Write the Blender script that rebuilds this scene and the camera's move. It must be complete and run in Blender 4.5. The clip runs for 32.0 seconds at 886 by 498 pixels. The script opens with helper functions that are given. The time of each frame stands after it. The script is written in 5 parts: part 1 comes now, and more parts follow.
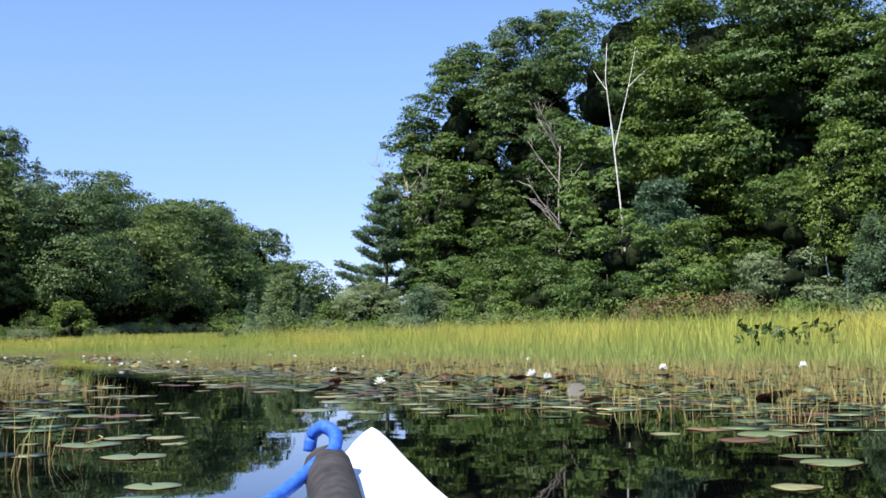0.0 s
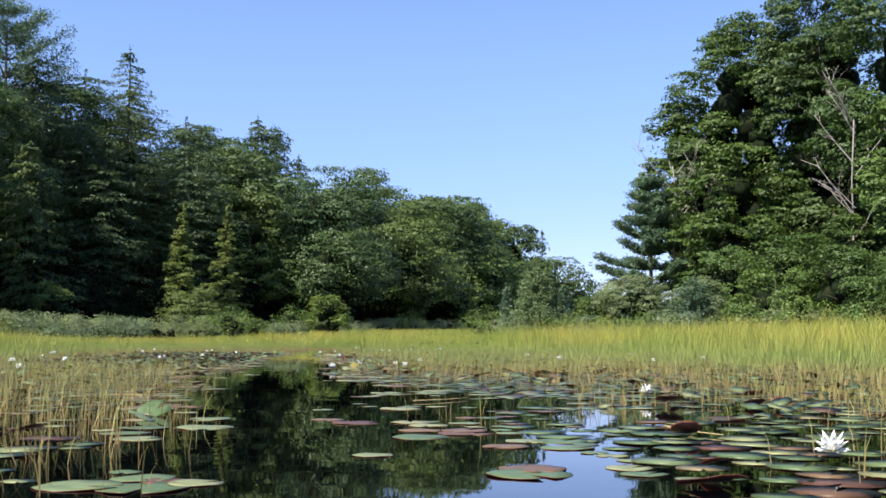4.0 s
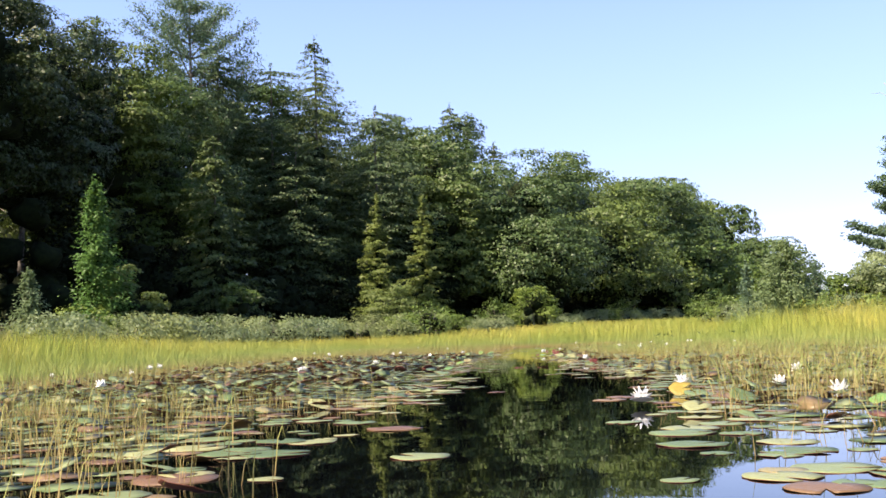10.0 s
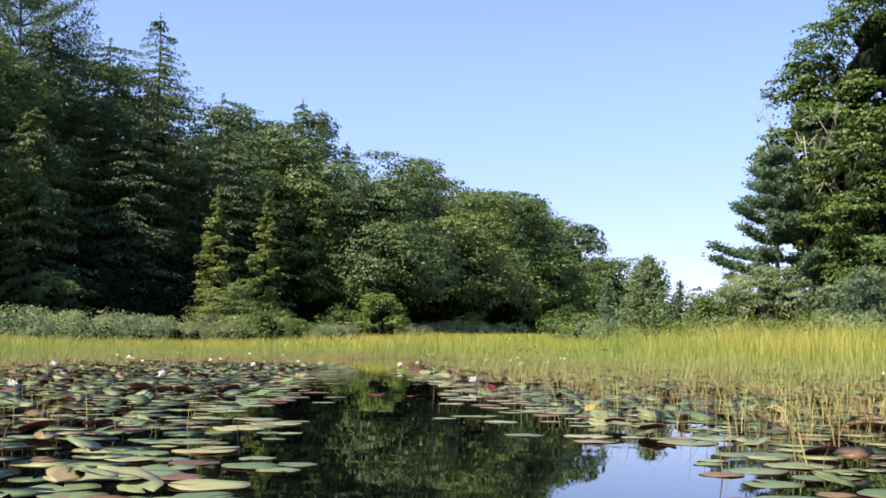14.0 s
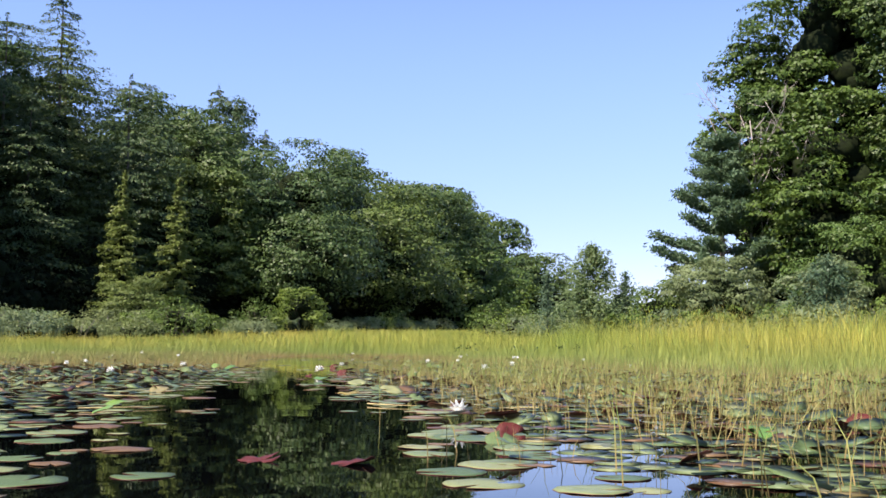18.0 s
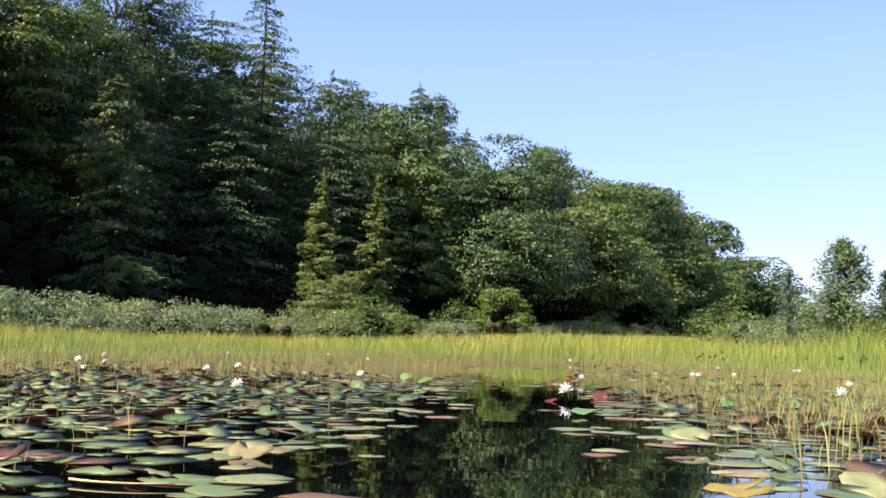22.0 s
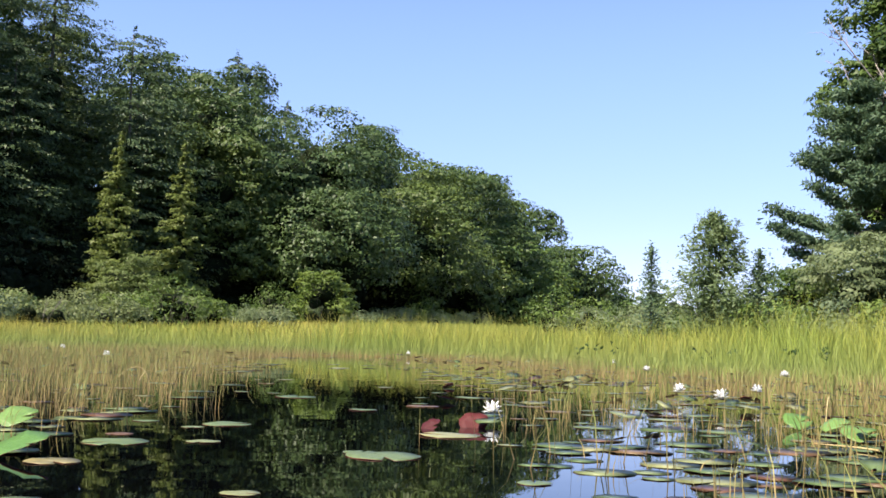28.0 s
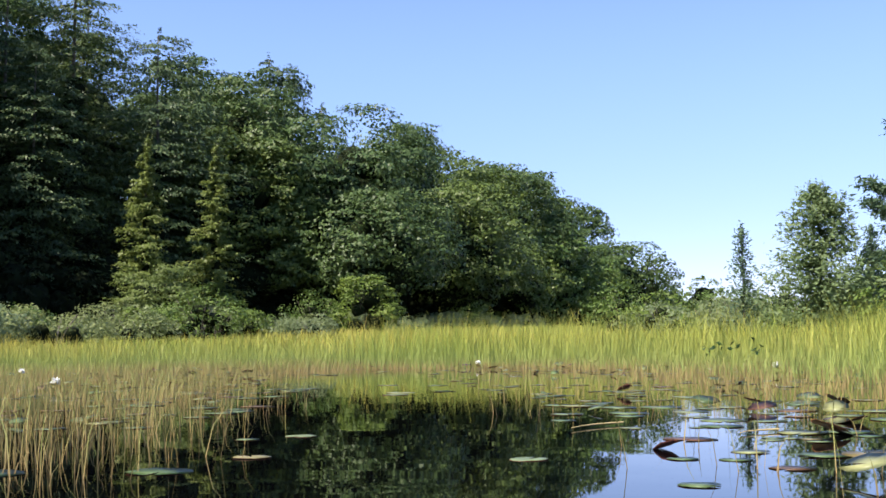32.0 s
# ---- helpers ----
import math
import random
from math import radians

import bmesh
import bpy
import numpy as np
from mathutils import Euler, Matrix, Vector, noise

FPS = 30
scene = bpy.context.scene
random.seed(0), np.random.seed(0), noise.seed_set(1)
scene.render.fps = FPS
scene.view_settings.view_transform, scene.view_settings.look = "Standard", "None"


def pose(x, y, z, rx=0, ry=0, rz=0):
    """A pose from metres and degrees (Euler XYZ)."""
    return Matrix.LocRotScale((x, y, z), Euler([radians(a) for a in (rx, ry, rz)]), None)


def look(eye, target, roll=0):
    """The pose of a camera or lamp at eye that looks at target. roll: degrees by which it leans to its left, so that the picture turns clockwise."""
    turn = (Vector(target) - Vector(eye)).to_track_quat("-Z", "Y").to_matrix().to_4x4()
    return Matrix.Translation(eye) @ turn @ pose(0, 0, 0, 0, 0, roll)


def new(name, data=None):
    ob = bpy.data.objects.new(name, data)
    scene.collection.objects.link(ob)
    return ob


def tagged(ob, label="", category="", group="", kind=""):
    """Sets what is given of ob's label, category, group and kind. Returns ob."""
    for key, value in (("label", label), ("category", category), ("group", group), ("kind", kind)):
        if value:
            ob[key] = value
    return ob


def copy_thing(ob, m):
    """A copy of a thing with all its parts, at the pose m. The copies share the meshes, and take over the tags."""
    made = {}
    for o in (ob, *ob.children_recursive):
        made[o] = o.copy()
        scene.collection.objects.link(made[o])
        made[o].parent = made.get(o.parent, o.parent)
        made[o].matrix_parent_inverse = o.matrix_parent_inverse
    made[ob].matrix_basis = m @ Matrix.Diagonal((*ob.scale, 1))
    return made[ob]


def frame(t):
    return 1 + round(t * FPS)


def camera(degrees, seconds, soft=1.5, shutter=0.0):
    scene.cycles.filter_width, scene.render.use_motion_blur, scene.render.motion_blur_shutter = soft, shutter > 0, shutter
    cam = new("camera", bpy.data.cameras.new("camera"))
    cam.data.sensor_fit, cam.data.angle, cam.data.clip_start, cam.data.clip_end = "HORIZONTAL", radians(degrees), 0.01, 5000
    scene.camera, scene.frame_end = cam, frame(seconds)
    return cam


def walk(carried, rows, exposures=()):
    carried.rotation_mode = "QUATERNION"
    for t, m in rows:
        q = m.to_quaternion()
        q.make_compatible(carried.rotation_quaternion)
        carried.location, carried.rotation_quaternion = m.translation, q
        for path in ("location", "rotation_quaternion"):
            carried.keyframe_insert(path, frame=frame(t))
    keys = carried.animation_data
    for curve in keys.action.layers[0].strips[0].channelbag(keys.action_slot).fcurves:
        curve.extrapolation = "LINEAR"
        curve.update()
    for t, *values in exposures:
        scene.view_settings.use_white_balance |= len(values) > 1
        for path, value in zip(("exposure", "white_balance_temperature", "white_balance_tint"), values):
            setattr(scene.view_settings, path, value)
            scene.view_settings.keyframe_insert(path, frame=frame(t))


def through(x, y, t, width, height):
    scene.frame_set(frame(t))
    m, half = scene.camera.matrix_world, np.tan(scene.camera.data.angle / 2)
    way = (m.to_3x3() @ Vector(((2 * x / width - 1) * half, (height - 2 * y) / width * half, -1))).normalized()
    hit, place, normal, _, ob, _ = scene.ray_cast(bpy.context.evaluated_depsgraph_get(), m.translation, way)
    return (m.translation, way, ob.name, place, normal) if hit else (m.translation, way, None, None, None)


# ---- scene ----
cam = camera(43.9, 32.0, soft=1.6)
PATH = [
    (0, (0.000, -0.000, 0.399), (0.000, 1.993, 0.569), -0.73),
    (0.5, (-0.076, 0.763, 0.401), (-0.055, 2.755, 0.576), 1.00),
    (1, (-0.182, 1.531, 0.400), (-0.231, 3.523, 0.568), -0.24),
    (1.5, (-0.312, 2.318, 0.400), (-0.469, 4.304, 0.577), 0.99),
    (2, (-0.396, 3.080, 0.403), (-0.531, 5.068, 0.577), 0.87),
    (2.5, (-0.486, 3.806, 0.398), (-0.611, 5.795, 0.568), -2.04),
    (3, (-0.661, 4.525, 0.401), (-0.951, 6.496, 0.578), -0.73),
    (3.5, (-0.819, 5.260, 0.398), (-1.202, 7.215, 0.570), -0.28),
    (5.5, (-1.711, 8.398, 0.402), (-2.358, 10.283, 0.577), 1.35),
    (6, (-2.007, 9.182, 0.402), (-2.690, 11.053, 0.583), 0.22),
    (6.5, (-2.368, 9.944, 0.401), (-3.212, 11.748, 0.582), 0.62),
    (7, (-2.707, 10.699, 0.398), (-3.648, 12.456, 0.572), 1.47),
    (7.5, (-3.043, 11.471, 0.401), (-3.924, 13.257, 0.581), -1.47),
    (8, (-3.422, 12.172, 0.401), (-4.384, 13.917, 0.576), -0.67),
    (8.5, (-3.761, 12.857, 0.399), (-4.753, 14.586, 0.564), -0.54),
    (9, (-4.061, 13.606, 0.403), (-4.926, 15.400, 0.584), -0.43),
    (9.5, (-4.385, 14.320, 0.401), (-5.195, 16.141, 0.578), -0.42),
    (10, (-4.680, 15.004, 0.397), (-5.477, 16.831, 0.563), -1.93),
    (10.5, (-4.948, 15.703, 0.399), (-5.651, 17.567, 0.574), -0.80),
    (11, (-5.222, 16.378, 0.398), (-5.835, 18.273, 0.574), -1.71),
    (11.5, (-5.467, 17.004, 0.398), (-6.055, 18.907, 0.571), -0.19),
    (12, (-5.668, 17.608, 0.400), (-6.159, 19.539, 0.571), 1.51),
    (12.5, (-5.895, 18.193, 0.399), (-6.360, 20.131, 0.570), -0.06),
    (13, (-6.175, 18.783, 0.397), (-6.750, 20.690, 0.574), -1.03),
    (13.5, (-6.442, 19.422, 0.401), (-7.057, 21.318, 0.571), -0.76),
    (14, (-6.672, 20.088, 0.402), (-7.208, 22.007, 0.581), 0.59),
    (14.5, (-6.923, 20.746, 0.400), (-7.444, 22.669, 0.574), 1.29),
    (16.5, (-7.659, 23.287, 0.399), (-8.176, 25.211, 0.572), 0.81),
    (17, (-7.905, 23.927, 0.400), (-8.444, 25.845, 0.574), 1.03),
    (17.5, (-8.093, 24.588, 0.402), (-8.530, 26.532, 0.577), -0.42),
    (18, (-8.296, 25.215, 0.401), (-8.693, 27.167, 0.576), 0.38),
    (18.5, (-8.561, 25.849, 0.403), (-9.067, 27.776, 0.583), 0.64),
    (19, (-8.819, 26.510, 0.400), (-9.407, 28.414, 0.569), -1.76),
    (19.5, (-9.055, 27.186, 0.401), (-9.647, 29.088, 0.579), 1.51),
    (20, (-9.289, 27.834, 0.398), (-9.883, 29.735, 0.575), 1.54),
    (20.5, (-9.587, 28.474, 0.401), (-10.300, 30.334, 0.583), 3.19),
    (21, (-9.874, 29.120, 0.397), (-10.659, 30.952, 0.569), 0.56),
    (21.5, (-10.120, 29.761, 0.399), (-10.862, 31.610, 0.575), -1.36),
    (22, (-10.374, 30.393, 0.398), (-11.116, 32.241, 0.576), 1.48),
    (22.5, (-10.638, 31.009, 0.398), (-11.408, 32.847, 0.563), -0.58),
    (23, (-10.850, 31.653, 0.400), (-11.531, 33.526, 0.570), -2.40),
    (23.5, (-11.072, 32.305, 0.400), (-11.646, 34.213, 0.577), -0.20),
    (24, (-11.301, 32.931, 0.400), (-11.856, 34.845, 0.568), -1.01),
    (24.5, (-11.569, 33.568, 0.401), (-12.190, 35.461, 0.576), -1.19),
    (25, (-11.803, 34.209, 0.400), (-12.412, 36.107, 0.565), -0.88),
    (25.5, (-12.025, 34.878, 0.401), (-12.554, 36.798, 0.580), 0.62),
    (27.5, (-12.727, 37.636, 0.402), (-13.251, 39.557, 0.592), 1.54),
    (28, (-12.908, 38.266, 0.399), (-13.343, 40.211, 0.566), 1.53),
    (28.5, (-13.101, 38.908, 0.399), (-13.492, 40.862, 0.567), -0.03),
    (29, (-13.338, 39.541, 0.398), (-13.825, 41.474, 0.566), -1.66),
    (29.5, (-13.570, 40.198, 0.398), (-14.093, 42.121, 0.562), -0.59),
    (30, (-13.761, 40.870, 0.400), (-14.198, 42.814, 0.574), -1.63),
    (30.5, (-13.988, 41.483, 0.398), (-14.464, 43.418, 0.563), -1.68),
    (31, (-14.230, 42.060, 0.398), (-14.841, 43.956, 0.573), 0.91),
    (31.5, (-14.438, 42.671, 0.399), (-15.038, 44.571, 0.566), -0.12),
    (32, (-14.657, 43.332, 0.401), (-15.164, 45.259, 0.577), -0.61),
]
walk(
    cam,
    [(t, look(eye, target, roll)) for t, eye, target, roll in PATH],
    exposures=[(0, 0.83, 6350, 10), (3, 0.83, 6400, 11), (6, 1.05, 6900, 14), (8, 1.38, 7300, 17), (9, 1.52, 7600, 18), (10, 1.4, 7600, 18), (13, 1.12, 7100, 16), (17, 1.02, 7000, 16), (19, 0.97, 6850, 16),
               (21, 1.17, 7100, 16), (23, 1.22, 7100, 16), (25, 1.12, 7100, 16), (28, 1.05, 6900, 15), (30, 1.0, 6750, 14), (32, 1.03, 6750, 14)],
)

# ---- daylight: high late-morning sun from behind and the left, clear sky ----
SUN_AZ, SUN_EL = radians(-142), radians(54)  # azimuth from +y, clockwise
world = bpy.data.worlds.new("sky")
scene.world = world
world.use_nodes = True
wn = world.node_tree.nodes
sky = wn.new("ShaderNodeTexSky")
sky.sky_type, sky.sun_disc = "NISHITA", False
sky.sun_elevation, sky.sun_rotation = SUN_EL, SUN_AZ
sky.air_density, sky.dust_density, sky.ozone_density = 1.0, 0.0, 1.7
sky.altitude = 1500
wn["Background"].inputs["Strength"].default_value = 0.12
tint = wn.new("ShaderNodeMix")
tint.data_type, tint.blend_type = "RGBA", "MULTIPLY"
tint.inputs[0].default_value, tint.inputs[7].default_value = 1.0, (0.93, 0.975, 1.14, 1)
world.node_tree.links.new(sky.outputs["Color"], tint.inputs[6])
# the sky's bright rim dimmed by a colour multiplied in towards the horizon
geo = wn.new("ShaderNodeTexCoord")
sep = wn.new("ShaderNodeSeparateXYZ")
rim = wn.new("ShaderNodeMapRange")
rim.interpolation_type = "SMOOTHSTEP"
rim.inputs["From Min"].default_value, rim.inputs["From Max"].default_value = 0.0, 0.3
rim_tint = wn.new("ShaderNodeMix")
rim_tint.data_type = "RGBA"
rim_tint.inputs[6].default_value, rim_tint.inputs[7].default_value = (0.67, 0.63, 0.76, 1), (1, 1, 1, 1)
dim = wn.new("ShaderNodeMix")
dim.data_type, dim.blend_type = "RGBA", "MULTIPLY"
dim.inputs[0].default_value = 1.0
world.node_tree.links.new(geo.outputs["Generated"], sep.inputs[0])
world.node_tree.links.new(sep.outputs["Z"], rim.inputs["Value"])
world.node_tree.links.new(rim.outputs["Result"], rim_tint.inputs[0])
world.node_tree.links.new(tint.outputs[2], dim.inputs[6])
world.node_tree.links.new(rim_tint.outputs[2], dim.inputs[7])
world.node_tree.links.new(dim.outputs[2], wn["Background"].inputs["Color"])
sun = new("sun", bpy.data.lights.new("sun", "SUN"))
sun.data.energy, sun.data.angle, sun.data.color = 5.0, radians(0.53), (1.0, 0.94, 0.82)
to_sun = Vector((math.sin(SUN_AZ) * math.cos(SUN_EL), math.cos(SUN_AZ) * math.cos(SUN_EL), math.sin(SUN_EL)))
sun.matrix_world = look(to_sun * 100, (0, 0, 0))


# ---- materials ----
def material(name, rough=0.6, spec=0.4):
    m = bpy.data.materials.new(name)
    m.use_nodes = True
    b = m.node_tree.nodes["Principled BSDF"]
    b.inputs["Roughness"].default_value = rough
    b.inputs["Specular IOR Level"].default_value = spec
    return m, m.node_tree.nodes, m.node_tree.links, b


def ramp(nodes, stops):
    r = nodes.new("ShaderNodeValToRGB")
    r.color_ramp.elements[0].position, r.color_ramp.elements[0].color = stops[0][0], (*stops[0][1], 1)
    r.color_ramp.elements[1].position, r.color_ramp.elements[1].color = stops[-1][0], (*stops[-1][1], 1)
    for p, c in stops[1:-1]:
        r.color_ramp.elements.new(p).color = (*c, 1)
    return r


def noise_node(nodes, links, scale, detail=4.0, coords="Object"):
    co = nodes.new("ShaderNodeTexCoord")
    n = nodes.new("ShaderNodeTexNoise")
    n.inputs["Scale"].default_value, n.inputs["Detail"].default_value = scale, detail
    links.new(co.outputs[coords], n.inputs["Vector"])
    return n


def mixed(nodes, links, fac, a, b, mode="MIX"):
    m = nodes.new("ShaderNodeMix")
    m.data_type, m.blend_type = "RGBA", mode
    for sock, v in ((m.inputs[0], fac), (m.inputs[6], a), (m.inputs[7], b)):
        if isinstance(v, (int, float)):
            sock.default_value = v
        elif isinstance(v, tuple):
            sock.default_value = (*v, 1)
        else:
            links.new(v, sock)
    return m.outputs[2]


def leaf_material(name, dark, mid, light, patch=0.5, through=0.22, rough=0.5, spec=0.3):
    """Leaves: each one its own tone, and larger patches of tone over the crown."""
    m, nodes, links, b = material(name, rough, spec)
    geo = nodes.new("ShaderNodeNewGeometry")
    r = ramp(nodes, [(0.0, dark), (0.5, mid), (1.0, light)])
    links.new(geo.outputs["Random Per Island"], r.inputs["Fac"])
    n = noise_node(nodes, links, 0.45, 3.0)
    r2 = ramp(nodes, [(0.35, tuple(0.75 * c for c in dark)), (0.65, light)])
    links.new(n.outputs["Fac"], r2.inputs["Fac"])
    col = mixed(nodes, links, patch, r.outputs["Color"], r2.outputs["Color"])
    info = nodes.new("ShaderNodeObjectInfo")
    own = ramp(nodes, [(0.0, (0.82, 0.88, 1.0)), (0.5, (1.0, 1.0, 1.0)), (1.0, (1.25, 1.14, 0.85))])
    links.new(info.outputs["Random"], own.inputs["Fac"])
    col = mixed(nodes, links, 1.0, col, own.outputs["Color"], "MULTIPLY")
    links.new(col, b.inputs["Base Color"])
    tr = nodes.new("ShaderNodeBsdfTranslucent")
    links.new(col, tr.inputs["Color"])
    mix = nodes.new("ShaderNodeMixShader")
    mix.inputs[0].default_value = through
    links.new(b.outputs[0], mix.inputs[1])
    links.new(tr.outputs[0], mix.inputs[2])
    links.new(mix.outputs[0], nodes["Material Output"].inputs["Surface"])
    return m


def blade_material(name, base, low, high, z0, z1, through=0.3):
    """Grass: straw-coloured at the foot, green or yellow above, each blade its own tone, in drifts."""
    m, nodes, links, b = material(name, 0.55, 0.3)
    geo = nodes.new("ShaderNodeNewGeometry")
    sep = nodes.new("ShaderNodeSeparateXYZ")
    links.new(geo.outputs["Position"], sep.inputs[0])
    rng = nodes.new("ShaderNodeMapRange")
    rng.inputs["From Min"].default_value, rng.inputs["From Max"].default_value = z0, z1
    links.new(sep.outputs["Z"], rng.inputs["Value"])
    n = noise_node(nodes, links, 0.22, 4.0)
    r = ramp(nodes, [(0.38, low), (0.62, high)])
    links.new(n.outputs["Fac"], r.inputs["Fac"])
    isl = ramp(nodes, [(0.0, (0.55, 0.55, 0.5)), (0.6, (1.0, 1.0, 1.0)), (1.0, (1.5, 1.35, 1.2))])
    links.new(geo.outputs["Random Per Island"], isl.inputs["Fac"])
    up = mixed(nodes, links, 1.0, r.outputs["Color"], isl.outputs["Color"], "MULTIPLY")
    col = mixed(nodes, links, rng.outputs["Result"], base, up)
    links.new(col, b.inputs["Base Color"])
    tr = nodes.new("ShaderNodeBsdfTranslucent")
    links.new(col, tr.inputs["Color"])
    mix = nodes.new("ShaderNodeMixShader")
    mix.inputs[0].default_value = through
    links.new(b.outputs[0], mix.inputs[1])
    links.new(tr.outputs[0], mix.inputs[2])
    links.new(mix.outputs[0], nodes["Material Output"].inputs["Surface"])
    return m


def plain_material(name, a, c, scale, rough=0.6, spec=0.4, bump=0.0):
    m, nodes, links, b = material(name, rough, spec)
    n = noise_node(nodes, links, scale, 6.0)
    r = ramp(nodes, [(0.3, a), (0.7, c)])
    links.new(n.outputs["Fac"], r.inputs["Fac"])
    links.new(r.outputs["Color"], b.inputs["Base Color"])
    if bump:
        bp = nodes.new("ShaderNodeBump")
        bp.inputs["Strength"].default_value = bump
        links.new(n.outputs["Fac"], bp.inputs["Height"])
        links.new(bp.outputs["Normal"], b.inputs["Normal"])
    return m


def pad_material(name, stops, rough, veins=0.35):
    """Lily pads: each pad its own tone, blotches, and veins that run out from the middle of the leaf."""
    m, nodes, links, b = material(name, rough, 0.32)
    geo = nodes.new("ShaderNodeNewGeometry")
    info = nodes.new("ShaderNodeObjectInfo")
    add = nodes.new("ShaderNodeMath")
    add.operation = "ADD"
    links.new(geo.outputs["Random Per Island"], add.inputs[0])
    links.new(info.outputs["Random"], add.inputs[1])
    fr = nodes.new("ShaderNodeMath")
    fr.operation = "FRACT"
    links.new(add.outputs[0], fr.inputs[0])
    r = ramp(nodes, stops)
    links.new(fr.outputs[0], r.inputs["Fac"])
    n = noise_node(nodes, links, 14.0, 5.0)
    blotch = ramp(nodes, [(0.35, (0.7, 0.72, 0.65)), (0.7, (1.15, 1.1, 0.95))])
    links.new(n.outputs["Fac"], blotch.inputs["Fac"])
    col = mixed(nodes, links, 1.0, r.outputs["Color"], blotch.outputs["Color"], "MULTIPLY")
    links.new(col, b.inputs["Base Color"])
    bp = nodes.new("ShaderNodeBump")
    bp.inputs["Strength"].default_value = veins
    bp.inputs["Distance"].default_value = 0.004
    n2 = noise_node(nodes, links, 45.0, 3.0)
    links.new(n2.outputs["Fac"], bp.inputs["Height"])
    links.new(bp.outputs["Normal"], b.inputs["Normal"])
    return m


M_MAPLE = leaf_material("maple_leaves", (0.032, 0.07, 0.013), (0.058, 0.113, 0.02), (0.118, 0.18, 0.036))
M_OAK = leaf_material("broadleaf_leaves", (0.04, 0.077, 0.021), (0.07, 0.12, 0.031), (0.118, 0.175, 0.049))
M_PALE = leaf_material("pale_leaves", (0.06, 0.115, 0.02), (0.1, 0.17, 0.032), (0.16, 0.23, 0.05))
# darker leaf copy with shade put into its colour, for the near-left trees
M_SHADED_LEAF = leaf_material("shaded_broadleaf_leaves", (0.022, 0.042, 0.013), (0.036, 0.062, 0.019), (0.06, 0.09, 0.028), 0.5, 0.18)
M_BRIGHT = leaf_material("bright_birch_leaves", (0.07, 0.16, 0.03), (0.11, 0.23, 0.045), (0.17, 0.3, 0.07), 0.3, 0.35)
M_HEMLOCK = leaf_material("hemlock_needles", (0.037, 0.069, 0.025), (0.062, 0.105, 0.038), (0.108, 0.155, 0.054), 0.5, 0.2)
M_CEDAR = leaf_material("young_conifer_needles", (0.1, 0.15, 0.03), (0.155, 0.21, 0.05), (0.23, 0.275, 0.08), 0.4, 0.35)
M_PINE = leaf_material("pine_needles", (0.06, 0.11, 0.055), (0.1, 0.17, 0.085), (0.155, 0.23, 0.12), 0.3, 0.3)
M_YOUNG = leaf_material("young_pine_needles", (0.1, 0.165, 0.09), (0.15, 0.23, 0.13), (0.21, 0.3, 0.175), 0.3, 0.4)
M_SHRUB = leaf_material("shrub_leaves", (0.13, 0.185, 0.08), (0.185, 0.245, 0.11), (0.25, 0.305, 0.15), 0.5, 0.4)
M_RUST = leaf_material("rusty_shrub_leaves", (0.1, 0.075, 0.04), (0.16, 0.11, 0.055), (0.2, 0.16, 0.07), 0.5)
# near-black fill: the shade inside crowns and woods put into its colour
M_INNER_SHADE = plain_material("painted_inner_shade", (0.006, 0.009, 0.004), (0.018, 0.027, 0.009), 2.2, 0.9, 0.1, 0.6)
M_BARK = plain_material("grey_bark", (0.07, 0.06, 0.05), (0.2, 0.18, 0.155), 6.0, 0.9, 0.2, 0.5)
M_BIRCH = plain_material("white_bark", (0.45, 0.42, 0.38), (0.75, 0.73, 0.69), 4.0, 0.7, 0.3, 0.3)
M_REED = blade_material("reed_blades", (0.4, 0.28, 0.12), (0.2, 0.33, 0.085), (0.38, 0.45, 0.135), 0.0, 0.21)
M_GRASS = blade_material("meadow_blades", (0.3, 0.37, 0.1), (0.3, 0.39, 0.08), (0.52, 0.48, 0.11), 0.05, 0.6)
M_MUD = plain_material("peat_ground", (0.03, 0.028, 0.015), (0.07, 0.07, 0.03), 0.8, 0.95, 0.2, 0.3)
PAD_GREEN = [(0.0, (0.075, 0.12, 0.05)), (0.3, (0.12, 0.175, 0.075)), (0.6, (0.175, 0.22, 0.11)), (0.8, (0.27, 0.28, 0.14)), (0.86, (0.19, 0.12, 0.06)), (1.0, (0.11, 0.05, 0.035))]
PAD_RED = [(0.0, (0.11, 0.03, 0.026)), (0.5, (0.17, 0.055, 0.04)), (1.0, (0.2, 0.12, 0.06))]
M_PAD = pad_material("lily_pad_top", PAD_GREEN, 0.42)
M_PAD_UNDER = pad_material("lily_pad_underside", PAD_RED, 0.5)
M_PETAL = plain_material("white_petal", (0.82, 0.82, 0.78), (0.9, 0.9, 0.88), 20.0, 0.45, 0.4)
M_STAMEN = plain_material("yellow_stamens", (0.7, 0.45, 0.03), (0.8, 0.6, 0.08), 60.0, 0.6)

M_WATER, nodes, links, b = material("pond_water", 0.015, 0.5)
b.inputs["Base Color"].default_value = (0.0012, 0.0014, 0.0018, 1)
b.inputs["IOR"].default_value = 1.33
n1 = noise_node(nodes, links, 1.6, 2.0)
bp = nodes.new("ShaderNodeBump")
bp.inputs["Strength"].default_value, bp.inputs["Distance"].default_value = 0.045, 0.03
links.new(n1.outputs["Fac"], bp.inputs["Height"])
links.new(bp.outputs["Normal"], b.inputs["Normal"])


